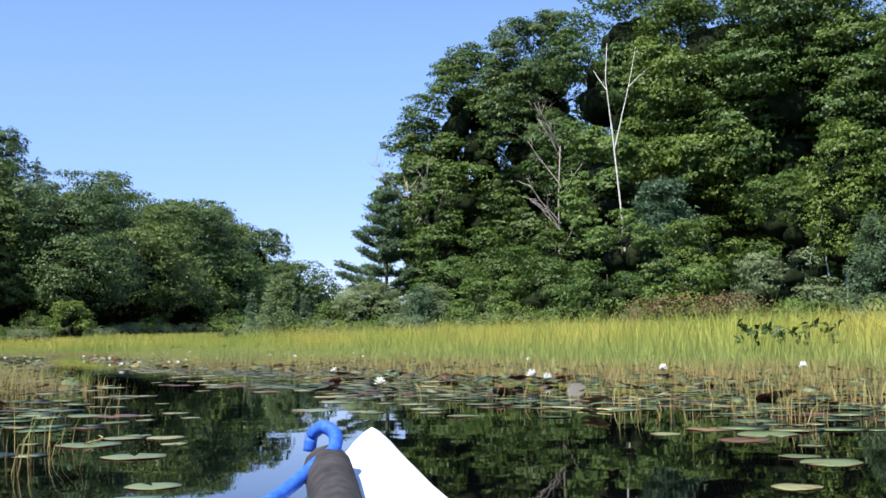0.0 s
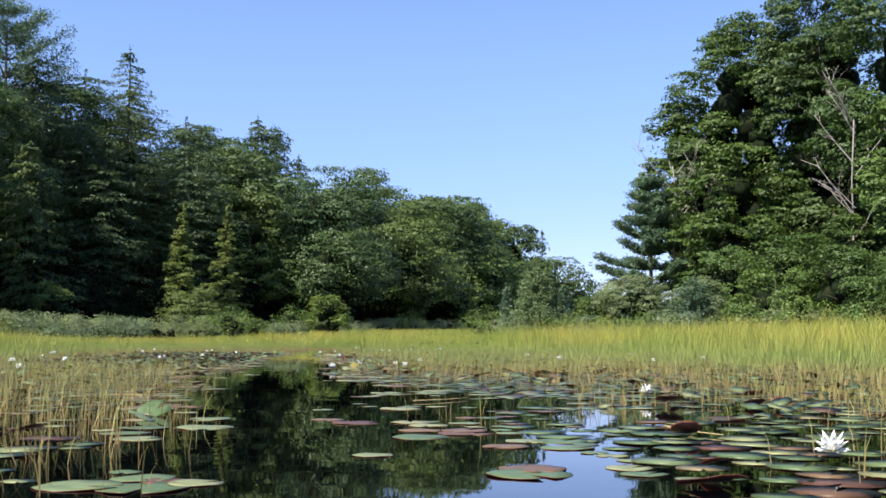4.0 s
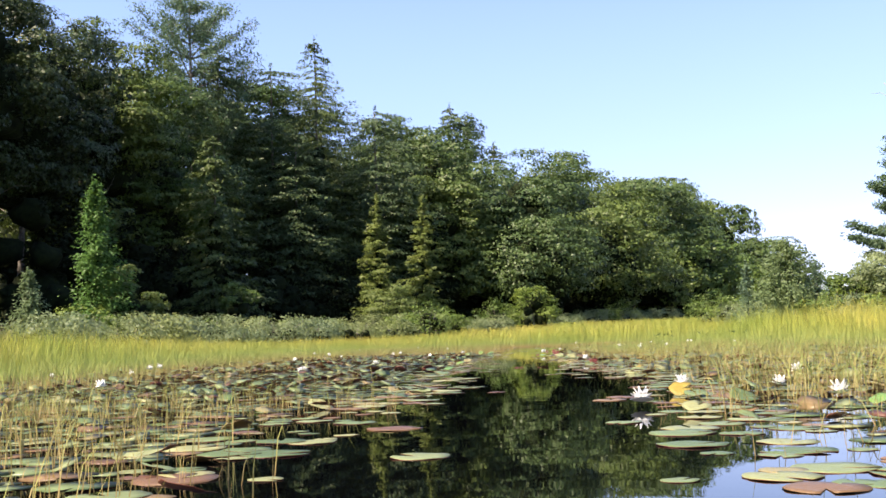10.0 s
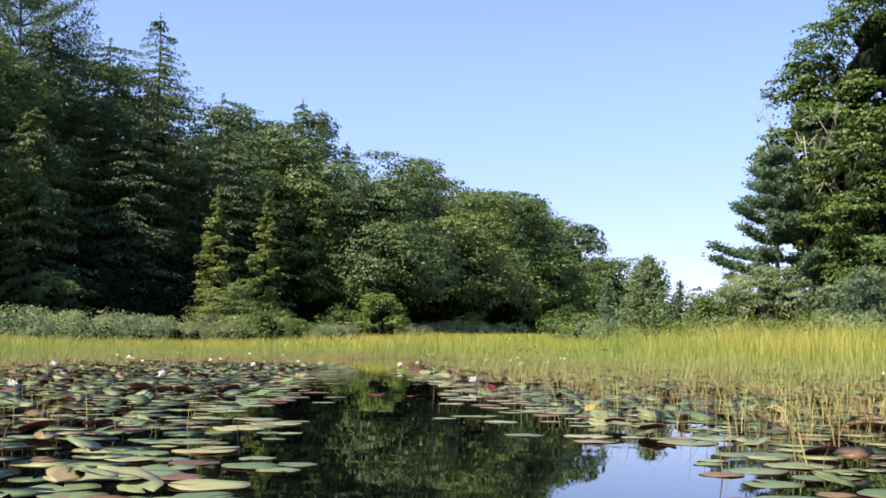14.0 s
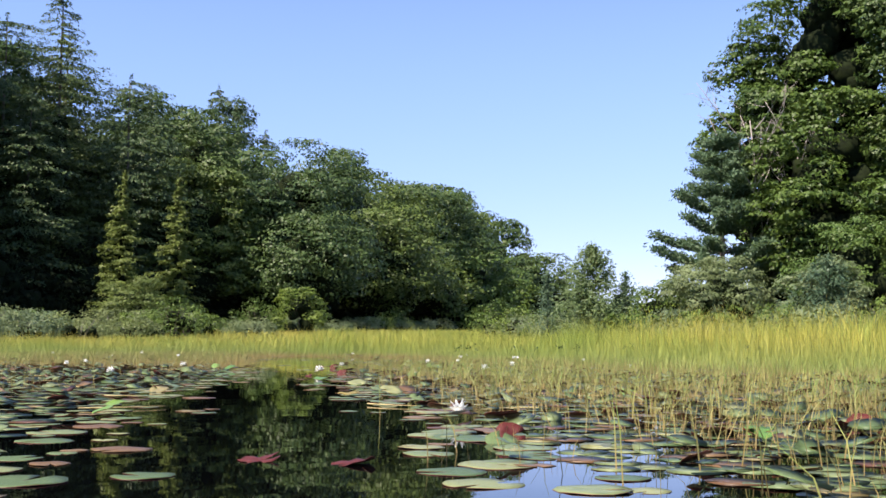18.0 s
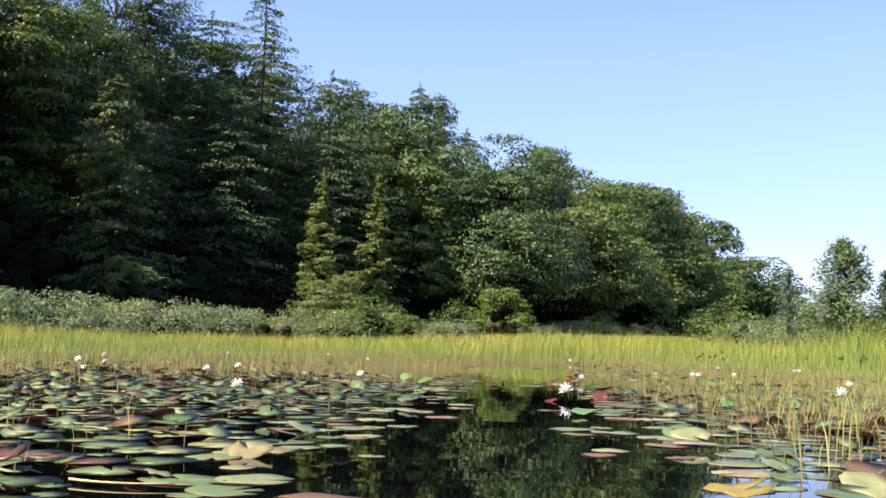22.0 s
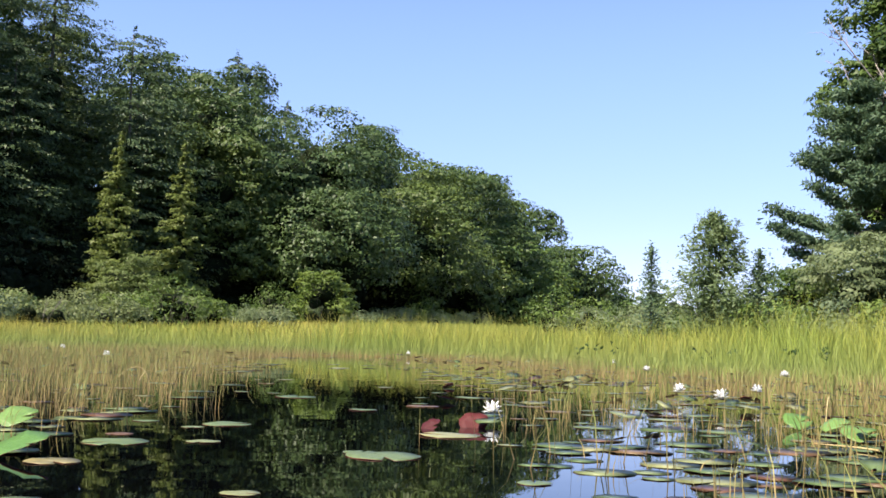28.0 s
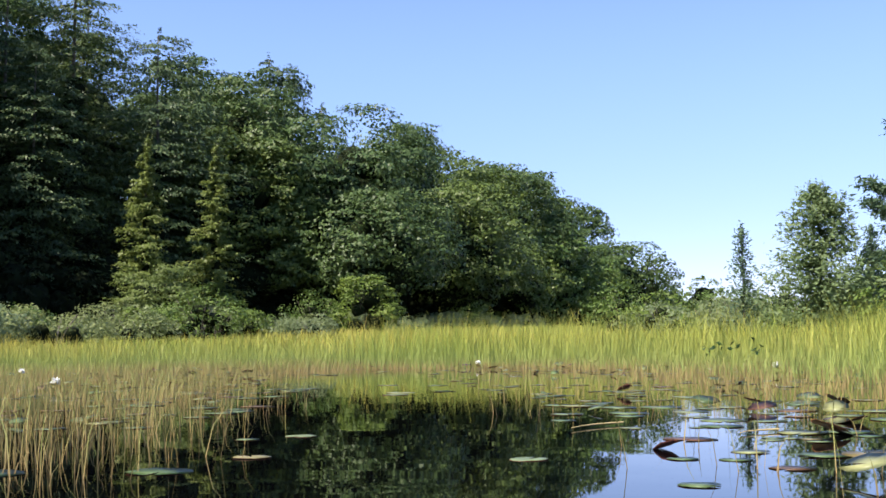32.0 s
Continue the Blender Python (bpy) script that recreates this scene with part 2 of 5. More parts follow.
# ---- mesh helpers ----
def tri_mesh(name, verts, tris, mats, index=None, smooth=False):
    """A mesh from arrays of corners and triangles."""
    me = bpy.data.meshes.new(name)
    verts, tris = np.asarray(verts, np.float32), np.asarray(tris, np.int32)
    me.vertices.add(len(verts))
    me.vertices.foreach_set("co", verts.ravel())
    me.loops.add(tris.size)
    me.loops.foreach_set("vertex_index", tris.ravel())
    me.polygons.add(len(tris))
    me.polygons.foreach_set("loop_start", np.arange(0, tris.size, 3, dtype=np.int32))
    for m in mats:
        me.materials.append(m)
    if index is not None:
        me.polygons.foreach_set("material_index", np.asarray(index, np.int32))
    if smooth:
        me.polygons.foreach_set("use_smooth", np.ones(len(tris), bool))
    me.update(calc_edges=True)
    return me


def from_bm(name, bm, mat, smooth=True):
    me = bpy.data.meshes.new(name)
    bm.normal_update()
    bm.to_mesh(me)
    bm.free()
    me.materials.append(mat)
    if smooth:
        me.polygons.foreach_set("use_smooth", np.ones(len(me.polygons), bool))
    return me


def part(name, me, parent, label=""):
    ob = new(name, me)
    ob.parent = parent
    return tagged(ob, label) if label else ob


def empty(name, m):
    ob = new(name)
    ob.empty_display_size = 0.2
    ob.matrix_world = m
    return ob


def unit(v):
    return v / np.maximum(np.linalg.norm(v, axis=-1, keepdims=True), 1e-9)


def tube(points, radii, sides=7):
    """Corners and triangles of a tapered tube along points."""
    points, radii = np.asarray(points, float), np.asarray(radii, float)
    along = unit(np.gradient(points, axis=0))
    side = unit(np.cross(along, np.where(np.abs(along[:, 2:]) > 0.9, (1.0, 0, 0), (0, 0, 1.0))))
    other = np.cross(along, side)
    a = np.linspace(0, 2 * np.pi, sides, endpoint=False)
    ring = points[:, None] + radii[:, None, None] * (np.cos(a)[:, None] * side[:, None] + np.sin(a)[:, None] * other[:, None])
    v = np.concatenate([ring.reshape(-1, 3), points[-1:]])
    t = []
    for i in range(len(points) - 1):
        for k in range(sides):
            p, q = i * sides + k, i * sides + (k + 1) % sides
            t += [(p, q, q + sides), (p, q + sides, p + sides)]
    last = (len(points) - 1) * sides
    t += [(last + k, last + (k + 1) % sides, len(v) - 1) for k in range(sides)]
    return v, np.array(t)


def joined(pieces):
    vs, ts, n = [], [], 0
    for v, t in pieces:
        vs.append(v)
        ts.append(np.asarray(t) + n)
        n += len(v)
    return np.concatenate(vs), np.concatenate(ts)


def cards(rng, centres, normals, size, aspect=0.55, fold=0.25, along=None):
    """Small folded leaves, one at each centre."""
    n = len(centres)
    nrm = unit(normals)
    tan = unit(np.cross(nrm, unit(rng.normal(size=(n, 3)))) if along is None else along)
    bit = unit(np.cross(nrm, tan))
    size = np.broadcast_to(size, (n,))[:, None] * rng.uniform(0.7, 1.3, (n, 1))
    half = 0.5 * size
    tail, tip = centres - tan * half, centres + tan * half
    drop = nrm * half * fold
    left, right = centres + bit * half * aspect - drop, centres - bit * half * aspect - drop
    v = np.stack([tail, left, tip, right], 1).reshape(-1, 3)
    k = np.arange(n)[:, None] * 4
    t = np.concatenate([k + (0, 1, 2), k + (0, 2, 3)], 1).reshape(-1, 3)
    return v, t


# ---- the pond's plan ----
CHANNEL = np.array([(1.2, -12), (0.4, -4), (0, 0), (-0.4, 3.1), (-0.9, 5.6), (-2.0, 9.2), (-3.8, 12.9), (-5.3, 16.4), (-6.8, 20.1), (-8.15, 24.8), (-9.9, 29.1), (-11.55, 33.5), (-12.85, 38.1), (-14.65, 43.3), (-16.9, 50.2), (-19.8, 57.7)])


def off_channel(x, y):
    """How far a place lies from the middle of the open channel, and on which side (-1 left, 1 right)."""
    p = np.stack([x, y], -1)
    best, side = np.full(p.shape[:-1], 1e9), np.ones(p.shape[:-1])
    for a, c in zip(CHANNEL[:-1], CHANNEL[1:]):
        d = c - a
        s = np.clip(((p - a) @ d) / (d @ d), 0, 1)
        r = p - a - s[..., None] * d
        dist = np.hypot(r[..., 0], r[..., 1])
        cross = d[0] * (p[..., 1] - a[1]) - d[1] * (p[..., 0] - a[0])
        side = np.where(dist < best, np.where(cross > 0, -1, 1), side)
        best = np.minimum(best, dist)
    return best, side


def wave(x, y, k, seed):
    """A smooth cheap field between -1 and 1."""
    return (np.sin(k * x + 1.3 * seed) * np.cos(0.8 * k * y - 0.7 * seed) + np.sin(0.53 * k * (x + y) + 2.1 * seed) + 0.6 * np.sin(1.9 * k * (x - 0.6 * y) + seed)) / 2.6


def ground_z(x, y):
    d, side = off_channel(x, y)
    z = np.interp(d, [0, 5, 11, 22, 34, 60, 200, 900], [-0.7, -0.35, -0.02, 0.12, 0.35, 1.2, 3.0, 6.0])
    return z + 0.04 * wave(x, y, 0.6, 2) * (d > 4)


axis = np.unique(np.concatenate([np.linspace(-90, 90, 121), np.linspace(-1500, 1500, 31)]))
axis_y = np.unique(np.concatenate([np.linspace(-60, 150, 141), np.linspace(-1500, 1500, 31)]))
gx, gy = np.meshgrid(axis, axis_y)
gz = ground_z(gx.ravel(), gy.ravel())
w, h = len(axis), len(axis_y)
i = (np.arange(h - 1)[:, None] * w + np.arange(w - 1)).ravel()[:, None]
tris = np.concatenate([i + (0, 1, w + 1), i + (0, w + 1, w)], 1).reshape(-1, 3)
ground = new("ground", tri_mesh("ground", np.stack([gx.ravel(), gy.ravel(), gz], -1), tris, [M_MUD], smooth=True))
tagged(ground, "dark peaty ground under the marsh and the woods", "ground", kind="structure")
water = new("water", tri_mesh("water", [(-60, -60, 0), (60, -60, 0), (60, 110, 0), (-60, 110, 0)], [(0, 1, 2), (0, 2, 3)], [M_WATER]))
tagged(water, "still black pond water that mirrors trees and sky", "water", kind="structure")


# ---- trees ----
def lobes(rng, h, w, low, n):
    """The leaf masses of a broad crown: centres, radii and outward ways, from height low to h."""
    u = rng.uniform(-1, 1, n)
    a = rng.uniform(0, 2 * np.pi, n) + np.arange(n) * 2.4
    ring = np.sqrt(1 - u**2) ** 0.7
    shell = rng.uniform(0.6, 0.86, n)
    mid, half = (h + low) / 2, (h - low) / 2
    c = np.stack([w * shell * ring * np.cos(a), w * shell * ring * np.sin(a), mid + half * u * rng.uniform(0.75, 0.93, n)], -1)
    r = rng.uniform(0.2, 0.34, n) * w * min(1.0, (30 / n) ** 0.12) + 0.2
    return c, r, unit(c - np.array([0, 0, mid - 0.2 * half]))


# a place amid the camera's path, which the fuller sides of crowns face
VIEW_FROM = np.array([-8.0, 30.0])


def ball():
    """Corners and triangles of a small round body."""
    bm = bmesh.new()
    bmesh.ops.create_icosphere(bm, subdivisions=2, radius=1.0)
    v, t = np.array([p.co[:] for p in bm.verts]), np.array([[p.index for p in f.verts] for f in bm.faces])
    bm.free()
    return v, t


BALL_V, BALL_T = ball()


def cores(rng, c, r, squash=0.85):
    """Uneven dark bodies inside the boughs, one each, with the crown's shade in their colour."""
    n, m = len(c), len(BALL_V)
    bump = 1 + 0.16 * rng.normal(size=(n, m, 1)).clip(-1.6, 1.6)
    v = c[:, None] + BALL_V[None] * bump * np.asarray(r)[:, None, None] * (1, 1, squash)
    t = BALL_T[None] + (np.arange(n) * m)[:, None, None]
    return v.reshape(-1, 3), t.reshape(-1, 3)


def leaves(rng, centres, normals, size, aspect=0.8, along=None):
    """Single pointed leaves, one triangle each."""
    n = len(centres)
    nrm = unit(normals)
    tan = unit(np.cross(nrm, unit(rng.normal(size=(n, 3)))) if along is None else along)
    bit = unit(np.cross(nrm, tan))
    size = np.broadcast_to(size, (n,))[:, None] * rng.uniform(0.65, 1.35, (n, 1))
    v = np.stack([centres + tan * size * 0.6, centres - tan * size * 0.4 + bit * size * 0.5 * aspect, centres - tan * size * 0.4 - bit * size * 0.5 * aspect], 1)
    return v.reshape(-1, 3), np.arange(3 * n).reshape(-1, 3)


def broad_crown(seed, h, w, low, leaf, count, n_lobes=26, flat=0.6, face=None, heart=0.72):
    """A crown of boughs: each a leafy mass of smaller sprays round a heart coloured as shade, fullest on the camera's
    side.
    """
    rng = np.random.default_rng(seed)
    c, r, out = lobes(rng, h - 0.12 * w, w, low, n_lobes)
    m = 24
    own = np.repeat(np.arange(n_lobes), m)
    sd = unit(rng.normal(size=(n_lobes * m, 3)) + 0.7 * out[own] + (0, 0, 0.3))
    sc = c[own] + sd * r[own][:, None] * rng.uniform(0.8, 1.08, (len(own), 1)) * (1, 1, 0.85)
    sr = r[own] * rng.uniform(0.22, 0.42, len(own))
    weight = sr**2
    # more leaves where the crown faces the camera, to fit its view
    if face is not None:
        seen = np.clip(0.45 + 1.3 * (sc[:, :2] @ face) / w + 0.5 * sd[:, :2] @ face + 0.7 * ((sc[:, 2] - low) / (h - low)) ** 3, 0.1, 1.0)
        weight = weight * seen
    pick = rng.choice(len(own), count, p=weight / weight.sum())
    d = unit(rng.normal(size=(count, 3)) + 0.6 * sd[pick] + (0, 0, 0.3))
    p = sc[pick] + d * sr[pick][:, None] * (rng.uniform(0.2, 1.2, (count, 1)) ** 0.5) * (1.4, 1.4, 0.75 * flat)
    over = count // 6
    q = own[pick[:over]]
    p[:over] = c[q] + d[:over] * r[q][:, None] * rng.uniform(0.55, 0.95, (over, 1)) * (1, 1, 0.85)
    p[:, 2] = np.maximum(p[:, 2], 0.05)
    nrm = 0.65 * sd[pick] + 0.45 * d + (0, 0, 0.3) + 0.4 * rng.normal(size=(count, 3))
    lv, lt = leaves(rng, p, nrm, leaf)
    # dark bodies drawn inward, painted shade behind the leaves
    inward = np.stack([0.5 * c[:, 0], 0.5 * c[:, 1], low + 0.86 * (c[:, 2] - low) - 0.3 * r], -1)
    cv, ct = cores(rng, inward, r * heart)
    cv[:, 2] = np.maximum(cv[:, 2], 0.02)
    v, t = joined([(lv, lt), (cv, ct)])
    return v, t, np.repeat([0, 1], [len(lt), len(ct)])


def towards_view(x, y):
    way = VIEW_FROM - (x, y)
    return way / np.hypot(*way)


def trunk_mesh(seed, h, r, mat, limbs=6, reach=2.0, lean=0.03, start=0.3):
    rng = np.random.default_rng(seed)
    z = np.linspace(-0.3, h, 9)
    bend = np.cumsum(rng.normal(0, lean * h / 9, (9, 2)), 0)
    pts = np.concatenate([bend - bend[:1], z[:, None]], 1)
    pieces = [tube(pts, r * np.linspace(1, 0.15, 9))]
    for _ in range(limbs):
        s = rng.uniform(start, 0.85)
        base = np.array([np.interp(s, np.linspace(0, 1, 9), pts[:, k]) for k in range(3)])
        a, length = rng.uniform(0, 2 * np.pi), reach * rng.uniform(0.6, 1.0) * (1.15 - s)
        t = np.linspace(0, 1, 5)[:, None]
        way = np.array([np.cos(a), np.sin(a), rng.uniform(0.3, 0.9)])
        kink = rng.normal(0, 0.06 * length, (5, 3)) * t
        pieces.append(tube(base + way * length * t + kink + (0, 0, -0.12 * length) * t**2, r * 0.4 * np.linspace(1, 0.15, 5) * (1.1 - s), 5))
    trunk = tri_mesh("trunk", *pieces[0], [mat], smooth=True)
    return trunk, [tri_mesh("limb", v, t, [mat], smooth=True) for v, t in pieces[1:]]


def grow(ob, trunk, boughs):
    """Sets a trunk and its limbs under a tree."""
    part("trunk", trunk, ob)
    for me in boughs:
        part("limb", me, ob)


def broad_tree(name, x, y, top, half, seed, mat, leaf=0.23, fill=1.0, low=0.06, label="", n_lobes=28, bark=None, flat=0.6):
    z = float(ground_z(np.array(x), np.array(y)))
    h = top - z
    far = math.hypot(x + 8, y - 25)
    if h > 11:
        half, n_lobes = half * (1.45 if x < -30 else 1.2), int(n_lobes * 2.0)
    leaf *= max(1.0, far / 85) ** 0.9
    count = int(fill * 0.5 * half * (1 - low) * h * 29.0 / leaf**2)
    ob = empty(name, pose(x, y, z))
    grow(ob, *trunk_mesh(seed, h * 0.8, (0.005 if bark else 0.011) * h + 0.03, bark or M_BARK, 7, half * 1.1))
    v, t, i = broad_crown(seed, h, half, low * h, leaf, count, n_lobes, flat, towards_view(x, y) if h > 11 else None)
    part("crown", tri_mesh("crown", v, t, [mat, M_INNER_SHADE], i), ob)
    return tagged(ob, label or "broadleaf tree with a full dark green crown at the forest edge", "tree", "trees round the pond")


def conifer(name, x, y, top, half, seed, mat, leaf=0.28, tier=0.6, per_branch=130, shape=0.85, droop=0.3, low=0.04, label="", rough=0.3, boughs=8, loose=0.0):
    """A conifer of drooping flat boughs in uneven tiers, with shade between them."""
    rng = np.random.default_rng(seed)
    z = float(ground_z(np.array(x), np.array(y)))
    h = top - z
    face = towards_view(x, y)
    ob = empty(name, pose(x, y, z))
    grow(ob, *trunk_mesh(seed, h * 0.97, 0.009 * h + 0.04, M_BARK, 0, lean=0.008))
    half *= 1.2
    tiers = max(6, int(h * (0.985 - low) / tier))
    s = np.repeat(np.linspace(low, 0.97, tiers), boughs) + rng.normal(0, 0.22 * tier / h, tiers * boughs)
    n = len(s)
    s = np.clip(s, 0.01, 0.985)
    length = half * np.minimum(1.0, ((1 - s) ** shape) * 1.15 + 0.02) * rng.uniform(1 - 1.3 * rough, 1.0, n)
    a = rng.uniform(0, 2 * np.pi, n)
    side = wave(4 * np.cos(a) + seed, 4 * np.sin(a) + 0.35 * s * h, 0.8, seed % 7)
    length *= 1 + 0.22 * side + np.where(rng.uniform(size=n) < 0.12, 0.18, 0.0)
    share = np.clip(0.45 + 0.8 * (np.cos(a) * face[0] + np.sin(a) * face[1]), 0.12, 1.0) * np.clip(length / half, 0.05, 1.0) ** 0.42
    count = np.maximum((per_branch * share).astype(int), 5)
    b = np.repeat(np.arange(n), count)
    f = rng.uniform(0.04, 1.0, len(b)) ** (0.75 if not loose else 0.9)
    L = length[b]
    spread = 0.34 * L * (1.15 - f) ** 0.5 * f * rng.normal(0, 0.8, len(b))
    px = np.cos(a[b]) * L * f - np.sin(a[b]) * spread
    py = np.sin(a[b]) * L * f + np.cos(a[b]) * spread
    hang = np.abs(rng.normal(0, 1, len(b))) * (0.13 if top > 8 else 0.05) * (0.4 + f)
    pz = s[b] * h - droop * L * f + 0.25 * droop * L * f**3 - 0.25 * np.abs(spread) - hang + loose * rng.normal(size=len(b))
    p = np.stack([px, py, np.maximum(pz, 0.1)], -1)
    outward = np.stack([np.cos(a[b]), np.sin(a[b]), 0 * a[b]], -1)
    nrm = 0.6 * outward + (0, 0, 0.75) + 0.4 * rng.normal(size=(len(b), 3))
    along = outward + (0, 0, -0.35 - 0.6 * droop) + 0.5 * rng.normal(size=(len(b), 3))
    tip = np.stack([rng.normal(0, 0.1, 60), rng.normal(0, 0.1, 60), h * rng.uniform(0.93, 1.0, 60)], -1)
    v, t = joined([leaves(rng, p, nrm, leaf, 0.55, along), leaves(rng, tip, rng.normal(size=(60, 3)), leaf, 0.4)])
    n_leaf = len(t)
    # dark tube round the trunk, shade inside the tiers put into its colour
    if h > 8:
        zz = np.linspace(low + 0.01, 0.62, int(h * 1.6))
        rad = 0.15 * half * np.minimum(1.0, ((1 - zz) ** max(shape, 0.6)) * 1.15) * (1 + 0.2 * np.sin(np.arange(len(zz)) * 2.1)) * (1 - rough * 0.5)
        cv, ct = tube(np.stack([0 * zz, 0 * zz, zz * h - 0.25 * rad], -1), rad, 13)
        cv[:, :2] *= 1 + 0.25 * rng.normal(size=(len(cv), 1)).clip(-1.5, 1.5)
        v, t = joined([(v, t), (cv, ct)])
    part("crown", tri_mesh("crown", v, t, [mat, M_INNER_SHADE], np.arange(len(t)) >= n_leaf), ob)
    return tagged(ob, label or "dark green conifer with drooping boughs at the forest edge", "tree", "trees round the pond")


def white_pine(name, x, y, top, half, seed, low=0.3, tiers=11, mat=None, needles=600, label="", tuft=0.7, fan=(1.25, 0.7), needle=0.3):
    """A pine with flat tiers of boughs that carry tufts of long needles at their ends."""
    rng = np.random.default_rng(seed)
    z = float(ground_z(np.array(x), np.array(y)))
    h = top - z
    ob = empty(name, pose(x, y, z, 0, 0, (seed * 83) % 360))
    pieces, pts, nrms = [tube(np.array([(0, 0, -0.3), (0.05, 0, h * 0.5), (0, 0.05, h * 0.98)]), [0.012 * h + 0.05, 0.008 * h + 0.03, 0.02])], [], []
    for k in range(tiers):
        s = low + (0.97 - low) * (k + rng.uniform(-0.2, 0.2)) / tiers
        reach = half * min(1.0, fan[0] * (1 - s) ** fan[1] + 0.08) * rng.uniform(0.75, 1.05)
        for a in rng.uniform(0, 2 * np.pi) + np.arange(6) * 1.05 + rng.normal(0, 0.2, 6):
            L = reach * rng.uniform(0.55, 1.05)
            t = np.linspace(0, 1, 5)[:, None]
            way = np.array([np.cos(a), np.sin(a), 0.12 if s < 0.45 else 0.45])
            bough = (0, 0, s * h) + way * L * t + (0, 0, 0.16 * L) * t**3
            pieces.append(tube(bough, 0.035 * np.linspace(1, 0.3, 5) * (1 + L / 4), 4))
            m = int(needles * (0.4 + L / half))
            f = rng.uniform(0.2, 1.02, m) ** 0.8
            c = (0, 0, s * h) + way * (L * f)[:, None] + np.outer(0.16 * L * f**3, (0, 0, 1))
            c = c + rng.normal(size=(m, 3)) * (tuft * 0.5, tuft * 0.5, tuft * 0.2) * (0.5 + 0.5 * f[:, None])
            pts.append(c)
            nrms.append(rng.normal(size=(m, 3)) + (0, 0, 0.5))
    v, t = joined(pieces)
    part("trunk", tri_mesh("trunk", v, t, [M_BARK], smooth=True), ob)
    v, t = leaves(rng, np.concatenate(pts), np.concatenate(nrms), needle, 0.4)
    part("crown", tri_mesh("crown", v, t, [mat or M_PINE]), ob)
    return tagged(ob, label or "white pine with open tiers of grey-green needles", "tree", "trees round the pond")


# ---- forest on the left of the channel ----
DARK = "tall broadleaf tree, deep shade of its pond side put into the leaf colour"
broad_tree("broadleaf_tree", -62, 36.4, 24.0, 5.7, 1, M_SHADED_LEAF, label=DARK, low=0.42)
broad_tree("broadleaf_tree", -61.5, 45.5, 23.5, 5.2, 2, M_SHADED_LEAF, label=DARK, low=0.42)
broad_tree("broadleaf_tree", -61.0, 52.5, 24.1, 4.9, 3, M_SHADED_LEAF, label=DARK, low=0.42)
broad_tree("broadleaf_tree", -60.5, 59.6, 23.8, 4.8, 4, M_SHADED_LEAF, label=DARK, low=0.42)
broad_tree("broadleaf_tree", -60.5, 66.5, 25.0, 4.6, 5, M_SHADED_LEAF, label=DARK, low=0.42)
broad_tree("broadleaf_tree", -63.0, 74.0, 25.6, 4.8, 6, M_SHADED_LEAF, label=DARK, low=0.42)
broad_tree("broadleaf_tree", -66.7, 84.3, 27.5, 5.0, 7, M_OAK, low=0.2)
broad_tree("broadleaf_tree", -66.2, 91.0, 24.6, 4.6, 8, M_MAPLE, low=0.2)
white_pine("white_pine", -71.6, 105.7, 37.0, 7.4, 9, 0.3, 15, needles=480, tuft=1.2, fan=(1.8, 0.55), label="tall white pine standing above the other trees")
broad_tree("broadleaf_tree", -78.6, 125.0, 32.8, 6.0, 10, M_MAPLE, low=0.2)
broad_tree("broadleaf_tree", -70.0, 97.0, 26.5, 5.5, 11, M_OAK, low=0.2)
conifer("hemlock", -68.5, 106.0, 29.5, 6.0, 12, M_HEMLOCK, shape=0.45, low=0.1)
conifer("hemlock", -55.0, 86.0, 17.0, 4.0, 13, M_HEMLOCK, shape=0.5, low=0.1)
conifer("spruce", -64.2, 118.0, 34.2, 7.6, 14, M_HEMLOCK, shape=0.68, label="tall pointed spruce above the forest edge", low=0.1)
conifer("hemlock", -62.7, 111.0, 22.5, 6.0, 15, M_HEMLOCK, shape=0.5, low=0.1)
conifer("hemlock", -66.0, 122.0, 26.5, 6.0, 16, M_HEMLOCK, shape=0.55, low=0.1)
conifer("young_conifer", -53.1, 110.2, 15.0, 3.2, 17, M_CEDAR, shape=0.9, droop=0.05, rough=0.5, label="young yellow-green conifer in sun before dark woods", leaf=0.24, tier=0.42, per_branch=150)
conifer("young_conifer", -50.8, 115.8, 15.3, 2.7, 18, M_CEDAR, shape=0.8, droop=0.15, rough=0.5, label="young yellow-green conifer in sun before dark woods", leaf=0.24, tier=0.42, per_branch=150)
broad_tree("bush", -50.0, 106.0, 5.6, 2.9, 19, M_CEDAR, low=0.0, label="light green bush at the foot of a conifer", n_lobes=14, leaf=0.13)
conifer("hemlock", -60.5, 126.0, 22.0, 5.5, 20, M_HEMLOCK, shape=0.55, low=0.1)
broad_tree("broadleaf_tree", -66.8, 143.4, 29.8, 6.0, 21, M_OAK, low=0.2)
broad_tree("broadleaf_tree", -57.0, 131.0, 20.0, 5.0, 22, M_OAK, low=0.12)
broad_tree("hemlock", -66.4, 161.4, 33.5, 6.4, 23, M_HEMLOCK, label="tall dense hemlock with a feathered top", low=0.2)
conifer("hemlock", -66.6, 161.0, 35.1, 8.0, 123, M_HEMLOCK, shape=0.7, low=0.1)
broad_tree("broadleaf_tree", -51.2, 142.5, 23.4, 7.0, 24, M_OAK, label="broadleaf tree with pale limbs showing in the crown", low=0.2)
broad_tree("broadleaf_tree", -46.5, 136.0, 14.0, 5.5, 25, M_OAK, low=0.28)
broad_tree("broadleaf_tree", -50.8, 165.8, 24.1, 8.0, 26, M_OAK, low=0.2)
broad_tree("broadleaf_tree", -44.5, 160.0, 17.0, 6.5, 27, M_OAK, low=0.28)
